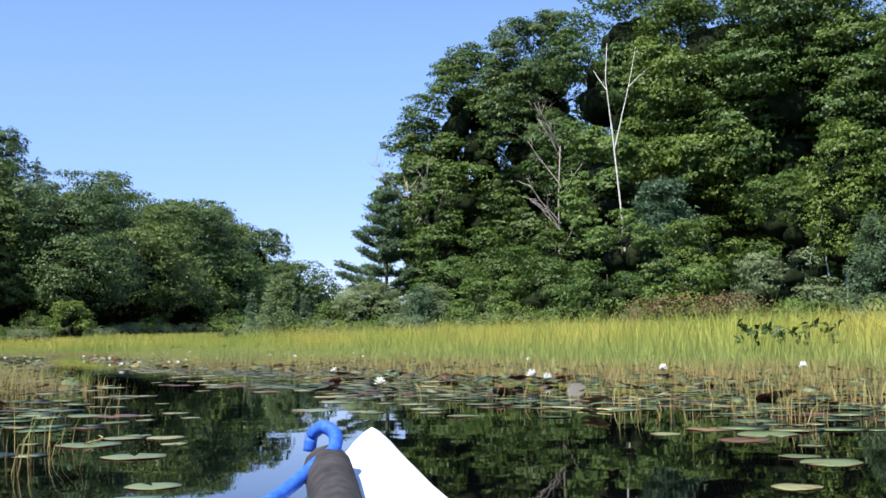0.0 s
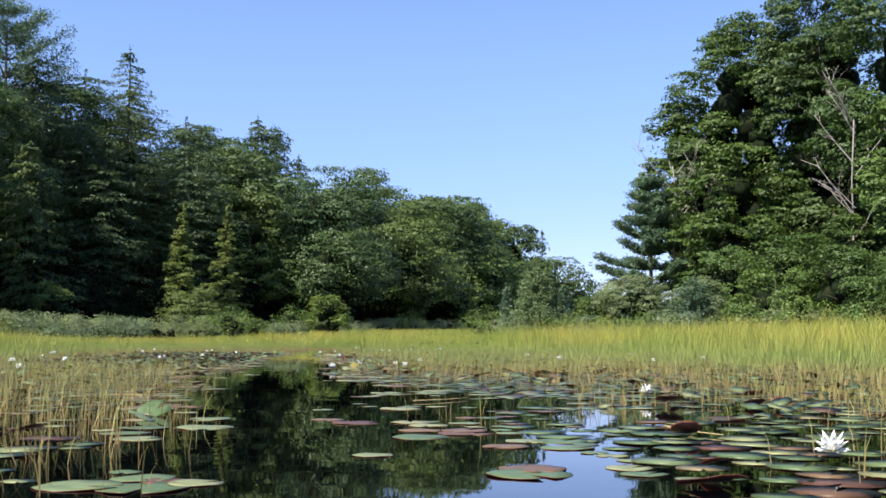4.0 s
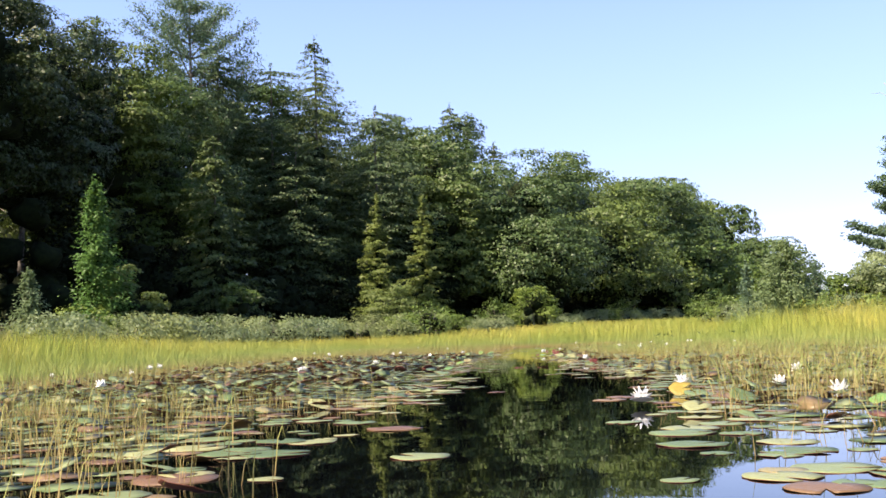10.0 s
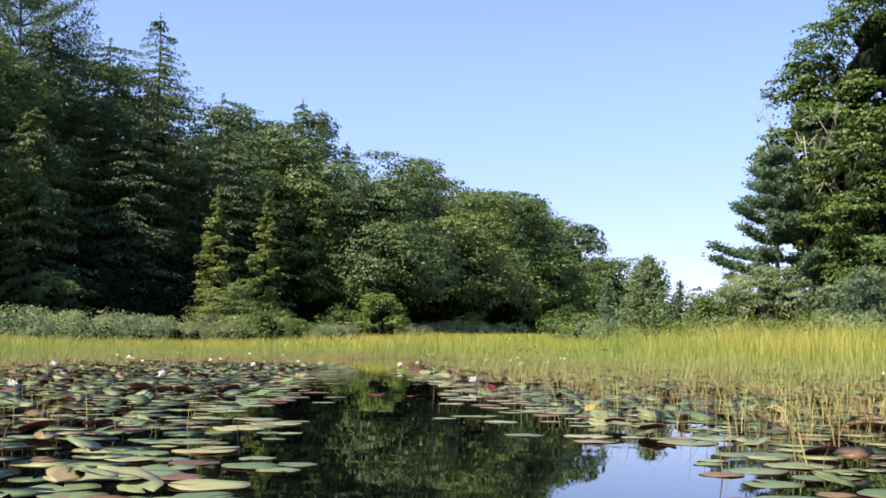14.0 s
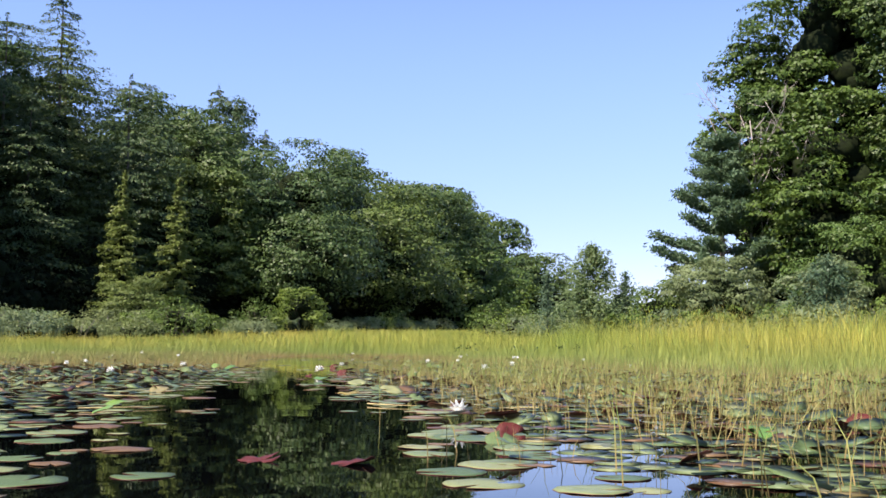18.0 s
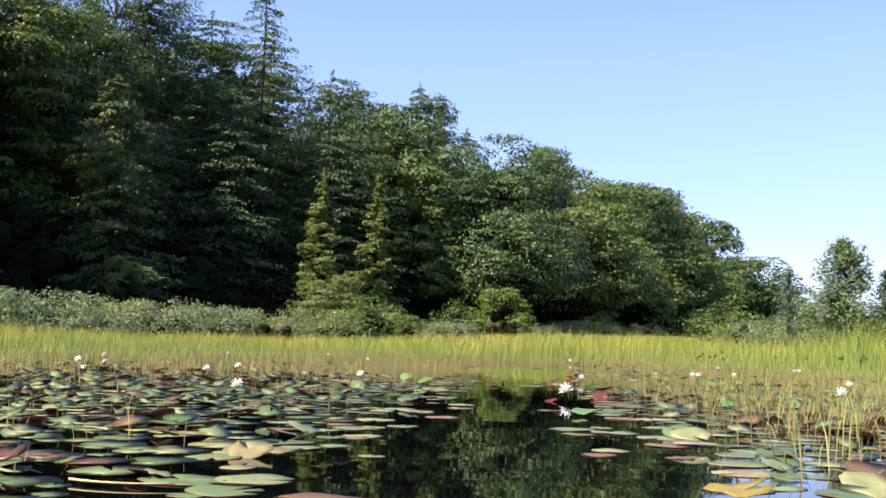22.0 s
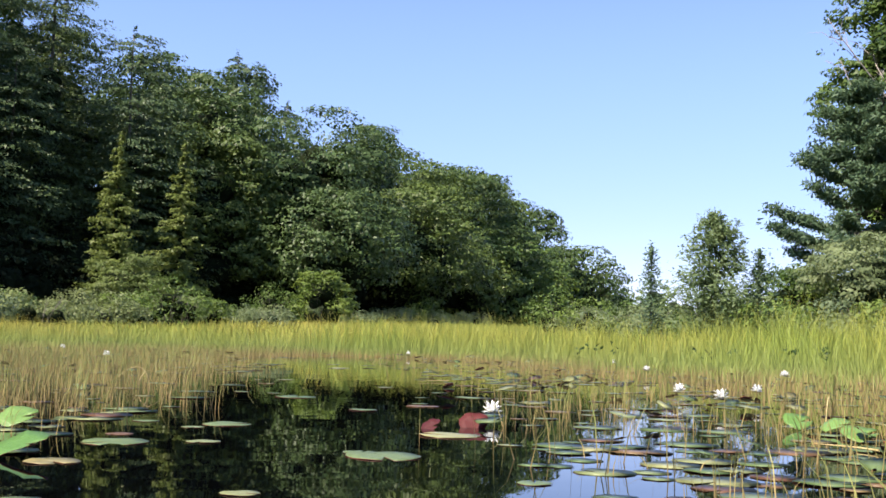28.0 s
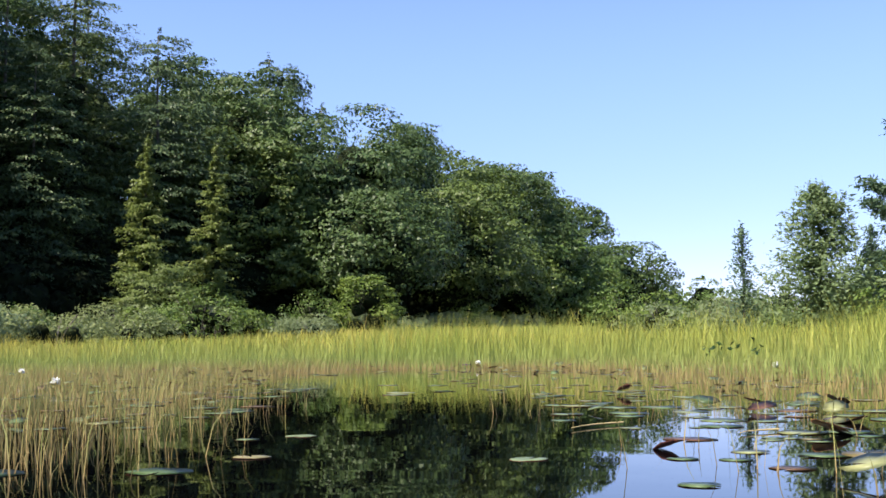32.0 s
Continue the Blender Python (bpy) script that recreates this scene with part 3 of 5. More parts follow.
broad_tree("broadleaf_tree", -50.7, 202.1, 26.9, 9.0, 28, M_OAK, low=0.2)
broad_tree("broadleaf_tree", -43.1, 207.9, 19.6, 7.6, 29, M_PALE, label="lighter green broadleaf tree at the forest edge", low=0.12)
broad_tree("broadleaf_tree", -41.5, 180.0, 13.0, 6.0, 30, M_OAK, low=0.28)
broad_tree("broadleaf_tree", -54.0, 240.0, 32.0, 9.0, 31, M_OAK)
conifer("spruce", -61.7, 270.6, 37.0, 5.0, 32, M_HEMLOCK, shape=0.7, leaf=0.5, tier=1.2, per_branch=30)
conifer("spruce", -54.6, 271.9, 34.8, 5.0, 33, M_HEMLOCK, shape=0.7, leaf=0.5, tier=1.2, per_branch=30)
broad_tree("broadleaf_tree", -49.4, 277.8, 31.2, 7.5, 34, M_OAK)
conifer("spruce", -41.9, 293.8, 30.1, 5.2, 35, M_HEMLOCK, shape=0.7, leaf=0.5, tier=1.2, per_branch=30)
broad_tree("broadleaf_tree", -38.4, 253.9, 20.6, 8.5, 36, M_OAK)
broad_tree("broadleaf_tree", -39.5, 235.0, 14.0, 4.8, 37, M_PALE)
broad_tree("broadleaf_tree", -32.8, 289.6, 16.5, 5.0, 38, M_OAK, label="thin-crowned broadleaf tree at the end of the woods")
conifer("sapling", -42.8, 58.6, 9.0, 1.7, 39, M_BRIGHT, shape=0.62, droop=-0.25, low=0.02, label="bright green young birch lit before dark woods", leaf=0.17, tier=0.24, per_branch=100, boughs=10, loose=0.2, rough=0.4)
broad_tree("bush", -42.6, 61.2, 5.1, 1.6, 40, M_CEDAR, low=0.0, label="yellow-green bush beside the young birch", n_lobes=12, leaf=0.13)
conifer("pine_sapling", -41.2, 46.1, 4.7, 1.0, 41, M_YOUNG, shape=0.6, droop=-0.4, low=0.06, label="small grey-green pine sapling among shrubs", leaf=0.13, tier=0.26, per_branch=70, boughs=11, loose=0.12)
conifer("pine_sapling", -41.6, 52.8, 4.1, 1.0, 42, M_YOUNG, shape=0.6, droop=-0.4, low=0.06, label="small grey-green pine sapling among shrubs", leaf=0.13, tier=0.26, per_branch=70, boughs=11, loose=0.12)
broad_tree("bush", -48.5, 79.2, 5.0, 1.5, 43, M_PALE, low=0.0, label="bright green bush before the woods", n_lobes=14, leaf=0.13)
broad_tree("bush", -38.6, 113.6, 5.0, 2.2, 44, M_PALE, low=0.0, label="light green bush before the woods", n_lobes=18, leaf=0.13)

conifer("hemlock", -69.0, 127.5, 32.0, 7.2, 140, M_HEMLOCK, shape=0.33, low=0.1)
conifer("hemlock", -73.0, 112.5, 33.0, 7.2, 141, M_HEMLOCK, shape=0.33, low=0.1)
conifer("hemlock", -67.0, 113.5, 30.5, 6.8, 142, M_HEMLOCK, shape=0.33, low=0.1)
conifer("hemlock", -59.5, 123.0, 26.8, 6.8, 143, M_HEMLOCK, shape=0.33, low=0.1)
conifer("hemlock", -59.5, 160.0, 28.5, 5.5, 146, M_HEMLOCK, shape=0.5, low=0.1)
broad_tree("broadleaf_tree", -66.0, 150.0, 30.2, 5.5, 144, M_OAK, low=0.2)
broad_tree("broadleaf_tree", -60.0, 137.0, 26.5, 5.0, 145, M_OAK, low=0.2)
broad_tree("broadleaf_tree", -76.0, 119.0, 31.0, 6.0, 45, M_OAK, low=0.2)
broad_tree("broadleaf_tree", -72.0, 130.0, 30.0, 6.0, 46, M_OAK, low=0.2)
broad_tree("broadleaf_tree", -70.0, 151.0, 29.5, 6.5, 47, M_OAK, low=0.2)
broad_tree("broadleaf_tree", -58.0, 182.0, 29.0, 8.0, 48, M_OAK, low=0.2)
broad_tree("broadleaf_tree", -52.0, 222.0, 29.5, 8.0, 49, M_OAK)

# ---- forest on the right ----
LIT = "tall leafy maple in full sun at the pond's edge"
broad_tree("maple", 2.4, 99.0, 28.0, 4.8, 51, M_MAPLE, low=0.2, label=LIT, n_lobes=40, flat=0.5)
broad_tree("maple", -1.7, 100.4, 21.5, 3.4, 74, M_MAPLE, low=0.2, label=LIT, flat=0.5)
broad_tree("maple", 1.4, 93.0, 16.0, 3.8, 52, M_MAPLE, low=0.1, label=LIT, flat=0.5)
broad_tree("broadleaf_tree", 0.6, 102.0, 13.5, 3.0, 72, M_OAK)
broad_tree("broadleaf_tree", 9.1, 95.6, 30.6, 5.0, 53, M_OAK)
broad_tree("maple", 14.8, 84.7, 30.5, 6.2, 54, M_MAPLE, low=0.2, label=LIT, n_lobes=34, flat=0.55)
broad_tree("maple", 20.5, 77.3, 27.5, 6.2, 55, M_MAPLE, low=0.2, label=LIT, n_lobes=34, flat=0.55)
broad_tree("maple", 25.2, 71.9, 26.5, 6.0, 56, M_MAPLE, low=0.2, label=LIT, n_lobes=34, flat=0.55)
broad_tree("maple", 30.5, 68.1, 26.0, 6.0, 57, M_MAPLE, low=0.2, label=LIT, n_lobes=32, flat=0.55)
broad_tree("broadleaf_tree", 36.5, 62.0, 25.0, 6.0, 58, M_OAK)
broad_tree("broadleaf_tree", 42.0, 54.0, 24.0, 6.0, 59, M_OAK)
white_pine("white_pine", -4.9, 94.6, 14.0, 4.4, 60, 0.05, 12, needles=950, needle=0.24, tuft=0.6, label="white pine with long flat boughs at the pond's edge")
broad_tree("maple", 11.0, 73.2, 15.2, 2.8, 61, M_PALE, low=0.1, label="slender yellow-green maple round a dead birch", n_lobes=22)
white_pine("white_pine", 13.2, 65.5, 10.5, 2.9, 62, 0.05, 12, needles=260, label="young grey-green white pine in front of the maples")
broad_tree("bush", 7.6, 74.6, 8.3, 2.8, 63, M_MAPLE, low=0.0, label="tall leafy bush at the forest edge", n_lobes=20, leaf=0.13)
for k, (x, y, top) in enumerate([(3, 69.5, 4.8), (-1.5, 77.5, 4.4), (6.2, 66.5, 5.4), (12.5, 57, 4.6), (16.6, 54, 5.2), (9, 60.5, 5.0), (23.4, 50, 5.6), (-5.5, 84.5, 5.2), (-8.5, 88.5, 4.2), (0.6, 81, 6.4), (27, 47, 5.0), (4.5, 73, 6.6)]):
    broad_tree("bush", x, y, top, 0.5 * top, 300 + k, (M_PALE, M_SHRUB, M_MAPLE)[k % 3], low=0.0, label=("light green", "grey-green", "deep green")[k % 3] + " leafy bush before the maples", n_lobes=18, leaf=0.13)
broad_tree("bush", 10.6, 64.6, 8.6, 2.2, 73, M_PALE, low=0.0, label="yellow-green bush at the foot of a dead birch", n_lobes=20, leaf=0.13)
broad_tree("bush", 14.2, 60.3, 7.0, 2.5, 64, M_MAPLE, low=0.0, label="tall leafy bush at the forest edge", n_lobes=20, leaf=0.13)
broad_tree("bush", 20.1, 62.9, 10.0, 3.4, 65, M_MAPLE, low=0.0, label="tall leafy bush at the forest edge", n_lobes=22, leaf=0.13)
conifer("pine_sapling", -1.5, 75.0, 4.3, 1.9, 66, M_PINE, shape=0.5, droop=-0.1, label="low blue-green pine sapling at the forest edge", leaf=0.13, tier=0.22, per_branch=90, boughs=11, loose=0.12)
conifer("pine_sapling", 20.2, 51.2, 6.3, 2.0, 67, M_PINE, shape=0.6, droop=-0.1, label="blue-green pine sapling at the forest edge", leaf=0.13, tier=0.22, per_branch=90, boughs=11, loose=0.12)
broad_tree("birch_tree", 20.9, 57.0, 12.3, 1.7, 68, M_PALE, low=0.3, label="thin drooping birch with small pale leaves", n_lobes=26, bark=M_BIRCH, leaf=0.13, fill=0.5)
conifer("pine_sapling", -11.9, 80.5, 5.4, 1.9, 69, M_YOUNG, shape=0.55, droop=-0.5, low=0.06, label="blue-green pine sapling standing alone by the meadow", leaf=0.15, tier=0.2, per_branch=110, boughs=11, loose=0.12)
conifer("pine_sapling", -14.3, 82.0, 4.3, 0.8, 70, M_YOUNG, shape=0.6, droop=-0.9, low=0.06, label="thin blue-green sapling by the meadow", leaf=0.13, tier=0.22, per_branch=24, rough=0.5, boughs=11, loose=0.12)
conifer("pine_sapling", -10.3, 80.9, 4.1, 1.1, 71, M_YOUNG, shape=0.6, droop=-0.7, low=0.06, label="thin blue-green sapling by the meadow", leaf=0.13, tier=0.22, per_branch=34, rough=0.5, boughs=11, loose=0.12)


# ---- woods behind the first trees ----
def woods(rng, spots, leaf, count=520, mat=None, sink=0.0):
    pieces, index = [], []
    for x, y, top, half in spots:
        z = float(ground_z(np.array(x), np.array(y)))
        # large dark bodies fill the depth of the woods with painted shade
        v, t, i = broad_crown(int(rng.integers(1e6)), top, half, 0.3 - sink * top, leaf, count, 13, 0.6, towards_view(x, y), 0.95)
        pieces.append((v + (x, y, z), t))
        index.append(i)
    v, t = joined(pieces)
    return tri_mesh("far_woods", v, t, [mat or M_OAK, M_INNER_SHADE], np.concatenate(index))


rng = np.random.default_rng(77)
spots = []
for k, y in enumerate(np.linspace(28, 300, 46)):
    top = float(np.interp(y, [28, 70, 110, 150, 200, 300], [19, 19, 21, 22, 22, 22]))
    edge = float(np.interp(y, [28, 80, 120, 160, 210, 250, 300], [-68, -74, -72, -64, -54, -46, -40]))
    spots.append((edge - rng.uniform(0, 3), y, top * rng.uniform(0.75, 0.95), rng.uniform(5.0, 7.0)))
    spots.append((edge - 9 - rng.uniform(0, 6), y + 3, top * rng.uniform(0.8, 1.0), rng.uniform(5.0, 7.5)))
wood = new("far_woods", woods(rng, spots, 0.55))
tagged(wood, "dense dark green woods behind the first row of trees", "woods", kind="stuff")
# added near-black masses: shade under the trees by colour, gaps to the sky closed
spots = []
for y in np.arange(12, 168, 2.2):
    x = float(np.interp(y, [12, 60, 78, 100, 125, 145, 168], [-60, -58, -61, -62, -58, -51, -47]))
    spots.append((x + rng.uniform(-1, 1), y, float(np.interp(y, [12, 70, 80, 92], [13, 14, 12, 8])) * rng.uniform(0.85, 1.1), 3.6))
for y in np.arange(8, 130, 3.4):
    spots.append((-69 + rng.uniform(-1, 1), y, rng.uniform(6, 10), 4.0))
wood = new("undergrowth", woods(rng, spots, 0.4, 500, M_INNER_SHADE, 0.6))
tagged(wood, "near-black leaf masses that stand for deep shade under the trees", "undergrowth", kind="stuff")
spots = []
for x, y in zip(np.linspace(-4, 60, 20), np.linspace(108, 48, 20)):
    spots.append((x + 7, y + 6, rng.uniform(17, 21), rng.uniform(5, 7)))
    spots.append((x + 13, y + 13, rng.uniform(20, 25), rng.uniform(6, 8)))
for k in range(14):
    spots.append((-65 + 10 * k, -58 + rng.uniform(-4, 4), rng.uniform(13, 17), rng.uniform(6, 8)))
for k in range(16):
    spots.append((-70 - rng.uniform(0, 5), -60 + k * 6, rng.uniform(14, 18), rng.uniform(6, 8)))
    spots.append((66 + rng.uniform(0, 5), -60 + k * 7, rng.uniform(14, 18), rng.uniform(6, 8)))
for x, y in zip(np.linspace(-2, 58, 22), np.linspace(104, 46, 22)):
    spots.append((x + rng.uniform(2, 4), y + rng.uniform(2, 4), rng.uniform(5, 8), rng.uniform(3, 4)))
wood = new("far_woods", woods(rng, spots, 0.55))
tagged(wood, "dense green woods that close the pond", "woods", kind="stuff")
spots = [(-70 + 9 * k, 430 + rng.uniform(-15, 25), rng.uniform(14, 21), rng.uniform(8, 11)) for k in range(16)]
wood = new("far_woods", woods(rng, spots, 1.0))
tagged(wood, "low line of distant woods beyond the meadow", "woods", kind="stuff")


# ---- shrubs between meadow and woods ----
def shrub(seed, h, half, mat, label):
    ob = empty("shrub", Matrix())
    rng = np.random.default_rng(seed)
    stems = []
    for _ in range(7):
        a, r = rng.uniform(0, 2 * np.pi), half * rng.uniform(0.2, 0.7)
        stems.append(tube(np.array([(0, 0, -0.2), (0.5 * r * math.cos(a), 0.5 * r * math.sin(a), 0.5 * h), (r * math.cos(a), r * math.sin(a), 0.85 * h)]), [0.02, 0.014, 0.006], 4))
    v, t = joined(stems)
    part("stem", tri_mesh("stem", v, t, [M_BARK]), ob)
    v, t, i = broad_crown(seed, h, half, 0.05, 0.13, 1700, 14, 0.8, None, 0.42)
    part("foliage", tri_mesh("foliage", v, t, [mat, M_INNER_SHADE], i), ob)
    return tagged(ob, label, "shrub", "shrubs round the meadow")


GREY = "low grey-green marsh shrub at the meadow's edge"
shrubs = [shrub(200 + k, 1.25 + 0.25 * k, 1.5 + 0.25 * k, M_SHRUB, GREY) for k in range(4)]
greens = [shrub(210 + k, 1.7 + 0.5 * k, 1.5 + 0.3 * k, M_PALE, "leafy green bush at the meadow's edge") for k in range(3)]
rusts = [shrub(220, 2.0, 1.8, M_RUST, "rust-brown shrub among green ones")]


def set_down(stock, x, y, turn, first):
    z = float(ground_z(np.array(x), np.array(y)))
    k = int(rng.integers(len(stock)))
    if k in first:
        stock[k].matrix_world = pose(x, y, z, 0, 0, turn)
        first.discard(k)
    else:
        copy_thing(stock[k], pose(x, y, z, 0, 0, turn))


rng = np.random.default_rng(5)
fresh_a, fresh_b, fresh_c = {0, 1, 2, 3}, {0, 1, 2}, {0}
for y in np.concatenate([np.arange(26, 90, 1.1), np.arange(90, 168, 1.6)]):
    edge = float(np.interp(y, [30, 45, 60, 80, 100, 130, 168], [-37, -37.5, -39, -42, -42, -41, -38]))
    leafy = rng.uniform() < 0.12
    set_down(greens if leafy else shrubs, edge + rng.uniform(-3.5, 2.5), y, rng.uniform(0, 360), fresh_b if leafy else fresh_a)
for k, s in enumerate(np.linspace(0, 1, 46)):
    x = float(np.interp(s, [0, 0.25, 0.5, 0.75, 1], [27, 14, 2, -10, -20]))
    y = float(np.interp(s, [0, 0.25, 0.5, 0.75, 1], [42, 51, 66, 79, 108]))
    set_down(greens if k % 3 == 0 else shrubs, x + rng.uniform(-1, 1), y + rng.uniform(-2, 2), rng.uniform(0, 360), fresh_b if k % 3 == 0 else fresh_a)
for x, y in [(9, 58), (5, 66), (17, 54), (1, 74), (-4, 82), (23, 50), (12, 56), (-9, 87), (20, 55), (4, 70)]:
    set_down(greens, x, y, rng.uniform(0, 360), fresh_b)
for k in range(18):
    x, y = rng.uniform(-19, -3), rng.uniform(86, 128)
    set_down(shrubs, x - 0.25 * (y - 100), y, rng.uniform(0, 360), fresh_a)
for x, y in [(11.7, 50.7), (9.8, 51.6), (13.4, 50.0)]:
    set_down(rusts, x, y, rng.uniform(0, 360), fresh_c)


# ---- grass ----
def blades(rng, x, y, z, height, width, bend, way_out=None):
    """Bent, tapered blades of grass in three triangles each."""
    n = len(x)
    a, b = rng.uniform(0, 2 * np.pi, n), rng.uniform(0, np.pi, n)
    if way_out is not None:
        a = way_out + rng.normal(0, 0.7, n)
    lean = bend * height * rng.uniform(0.1, 1.0, n) * np.where(rng.uniform(size=n) < 0.1, 1.5, 1.0)
    height = np.sqrt(np.maximum(height**2 - 0.6 * lean**2, 0.2 * height**2))
    side = np.stack([np.cos(b), np.sin(b), np.zeros(n)], -1) * (0.5 * width)[:, None]
    way = np.stack([np.cos(a), np.sin(a), np.zeros(n)], -1)
    foot = np.stack([x, y, z], -1)
    mid = foot + way * (0.3 * lean)[:, None] + np.outer(0.58 * height, (0, 0, 1))
    top = foot + way * lean[:, None] + np.outer(height * 0.97, (0, 0, 1))
    v = np.stack([foot - side, foot + side, mid - 0.75 * side, mid + 0.75 * side, top], 1).reshape(-1, 3)
    k = np.arange(n)[:, None] * 5
    t = np.concatenate([k + (0, 1, 3), k + (0, 3, 2), k + (2, 3, 4)], 1).reshape(-1, 3)
    return v, t


def tussocks(rng, x, y, e, n_each, spread):
    """Places of blades in loose tussocks round the given middles, and each blade's way outward."""
    k = np.repeat(np.arange(len(x)), n_each)
    off = rng.normal(size=(len(k), 2)) * spread
    return x[k] + off[:, 0], y[k] + off[:, 1], e[k], k, np.arctan2(off[:, 1], off[:, 0])


def scatter(rng, n, x0, x1, y0, y1):
    x, y = rng.uniform(x0, x1, n), rng.uniform(y0, y1, n)
    d, side = off_channel(x, y)
    return x, y, d, side


def grass_rise(x, y, side):
    """The grass stands higher on the right bank and on the near left, lower on the far left."""
    return np.where(side > 0, np.interp(y, [0, 20, 30, 38, 46, 54, 64, 74, 84], [1.1, 1.15, 1.2, 1.2, 1.3, 1.5, 1.4, 1.0, 0.8]), np.interp(y, [0, 15, 28, 38, 46, 58, 70], [1.0, 1.4, 1.55, 1.25, 1.0, 0.85, 0.75]))


def clear_edge(x, y, side):
    """Half the width of the open water, which winds and widens."""
    return np.where(side > 0, np.interp(y, [4.8, 6.5], [2.0, 0.8]) + 0.35 * wave(x, y, 0.4, 5), 0.6 + 0.2 * wave(x, y, 0.5, 7)) + 0.12 * wave(x, y, 1.7, 2)


rng = np.random.default_rng(11)
x, y, d, side = scatter(rng, 50000, -34, 22, -4, 70)
e = d - clear_edge(x, y, side)
tuft = wave(x, y, 1.9, 3) * 0.5 + 0.5
dens = np.interp(e, [0, 0.3, 1.0, 2.0, 3.0, 8, 10, 13], [0, 0.2, 0.7, 0.9, 1.3, 1.3, 0.5, 0.0]) * np.where(e < 2.0, np.clip(2.1 * tuft - 0.3, 0.06, 1.2), 0.6 + 0.4 * tuft)
dens *= np.where((y > 21) & (y < 41) & (e < 4.2), np.where(side < 0, 0.22, 0.6), np.where(side < 0, np.where((y > 8) & (y < 22), 2.6, 1.6), np.where((e < 2.6) & ((y < 16) | (y > 41)), 0.38, 1.0)))
keep = rng.uniform(size=len(x)) < dens
x, y, e, own, way_out = tussocks(rng, x[keep], y[keep], e[keep], 11, 0.15)
tall = np.interp(e, [0, 1.2, 2.5, 5, 8, 10], [0.19, 0.2, 0.18, 0.2, 0.27, 0.4]) * rng.uniform(0.35, 1.35, len(x))
v, t = blades(rng, x, y, np.full(len(x), -0.03), tall, rng.uniform(0.0035, 0.007, len(x)) * np.interp(e, [0.5, 2, 5], [0.7, 1, 1.5]), 0.5, way_out)
x, y, d, side = scatter(rng, 46000, -24, 6, 6, 58)
e = d - clear_edge(x, y, side)
keep = (e > 0.15) & (e < 4.0) & np.where(side < 0, ((y > 8) & (y < 21.5)) | (y > 40.5), (y > 34) & (y < 52))
keep &= rng.uniform(size=len(x)) < np.interp(e, [0.15, 0.8, 4], [0.08, 0.4, 0.3]) * np.where(side < 0, 1.0, 0.25) * np.clip(0.7 + 0.8 * wave(x, y, 1.3, 12), 0.1, 1)
x, y, e, own, way_out = tussocks(rng, x[keep], y[keep], e[keep], 9, 0.17)
more = blades(rng, x, y, np.full(len(x), -0.03), rng.uniform(0.08, 0.3, len(x)), rng.uniform(0.0025, 0.005, len(x)), 0.45, way_out)
v, t = joined([(v, t), more])
x, y, d, side = scatter(rng, 26000, -15, 1, 19, 44)
e = d - clear_edge(x, y, side)
keep = (side > 0) & (e > 0.25) & (e < 4.5) & (rng.uniform(size=len(x)) < np.interp(e, [0.25, 1.2, 4.5], [0.1, 0.6, 0.35]) * np.clip(0.55 + 1.2 * wave(x, y, 1.5, 15), 0.03, 1))
x, y, e, own, way_out = tussocks(rng, x[keep], y[keep], e[keep], 7, 0.16)
more = blades(rng, x, y, np.full(len(x), -0.03), rng.uniform(0.1, 0.36, len(x)), rng.uniform(0.003, 0.006, len(x)), 0.8, way_out)
v, t = joined([(v, t), more])
reeds = new("reed_bed", tri_mesh("reed_bed", v, t, [M_REED]))
tagged(reeds, "thin green reeds with straw-brown feet standing in shallow water", "reeds", kind="stuff")

x, y, d, side = scatter(rng, 33000, -42, 28, -6, 84)
e = d - clear_edge(x, y, side) + 0.9 * wave(x, y, 0.5, 9) + np.where(side > 0, np.interp(y, [40, 48, 56], [0, 1.2, 2.4]), 0)
keep = rng.uniform(size=len(x)) < np.interp(e, [5.0, 7.5, 15, 17], [0, 1, 1, 0.0])
x, y, e, own, way_out = tussocks(rng, x[keep], y[keep], e[keep], 20, 0.13)
each = rng.uniform(0.7, 1.15, own.max() + 1)
tall = np.interp(e, [5.0, 7.6, 9.4, 11, 14], [0.2, 0.27, 0.72, 0.92, 1.0]) * rng.uniform(0.5, 1.12, len(x)) * (1 + 0.15 * wave(x, y, 0.8, 6)) * each[own] * grass_rise(x, y, off_channel(x, y)[1])
v, t = blades(rng, x, y, np.maximum(ground_z(x, y), 0) - 0.03, tall, rng.uniform(0.006, 0.013, len(x)), 0.5, way_out)
meadow = new("meadow_grass", tri_mesh("meadow_grass", v, t, [M_GRASS]))
tagged(meadow, "tall yellow-green marsh grass in bright sun", "grass", kind="stuff")

x, y, d, side = scatter(rng, 340000, -48, 34, -6, 175)
keep = (d > 13.5) & (rng.uniform(size=len(x)) < np.interp(y, [0, 60, 90, 110, 170], [0.95, 0.95, 0.6, 0.3, 0.15]))
keep &= (x > np.interp(y, [30, 80, 130, 170], [-44, -48, -47, -42])) & (x < np.interp(y, [0, 45, 66, 84, 110, 175], [40, 26, 6, -10, -16, -24]))
x, y, side = x[keep], y[keep], side[keep]
tall = grass_rise(x, y, side) * rng.uniform(0.6, 1.0, len(x)) * (1 + 0.2 * wave(x, y, 0.6, 6) + 0.12 * wave(x, y, 2.1, 8))
v, t = blades(rng, x, y, ground_z(x, y) - 0.03, tall, rng.uniform(0.022, 0.045, len(x)), 0.55)
meadow = new("meadow_grass", tri_mesh("meadow_grass", v, t, [M_GRASS]))
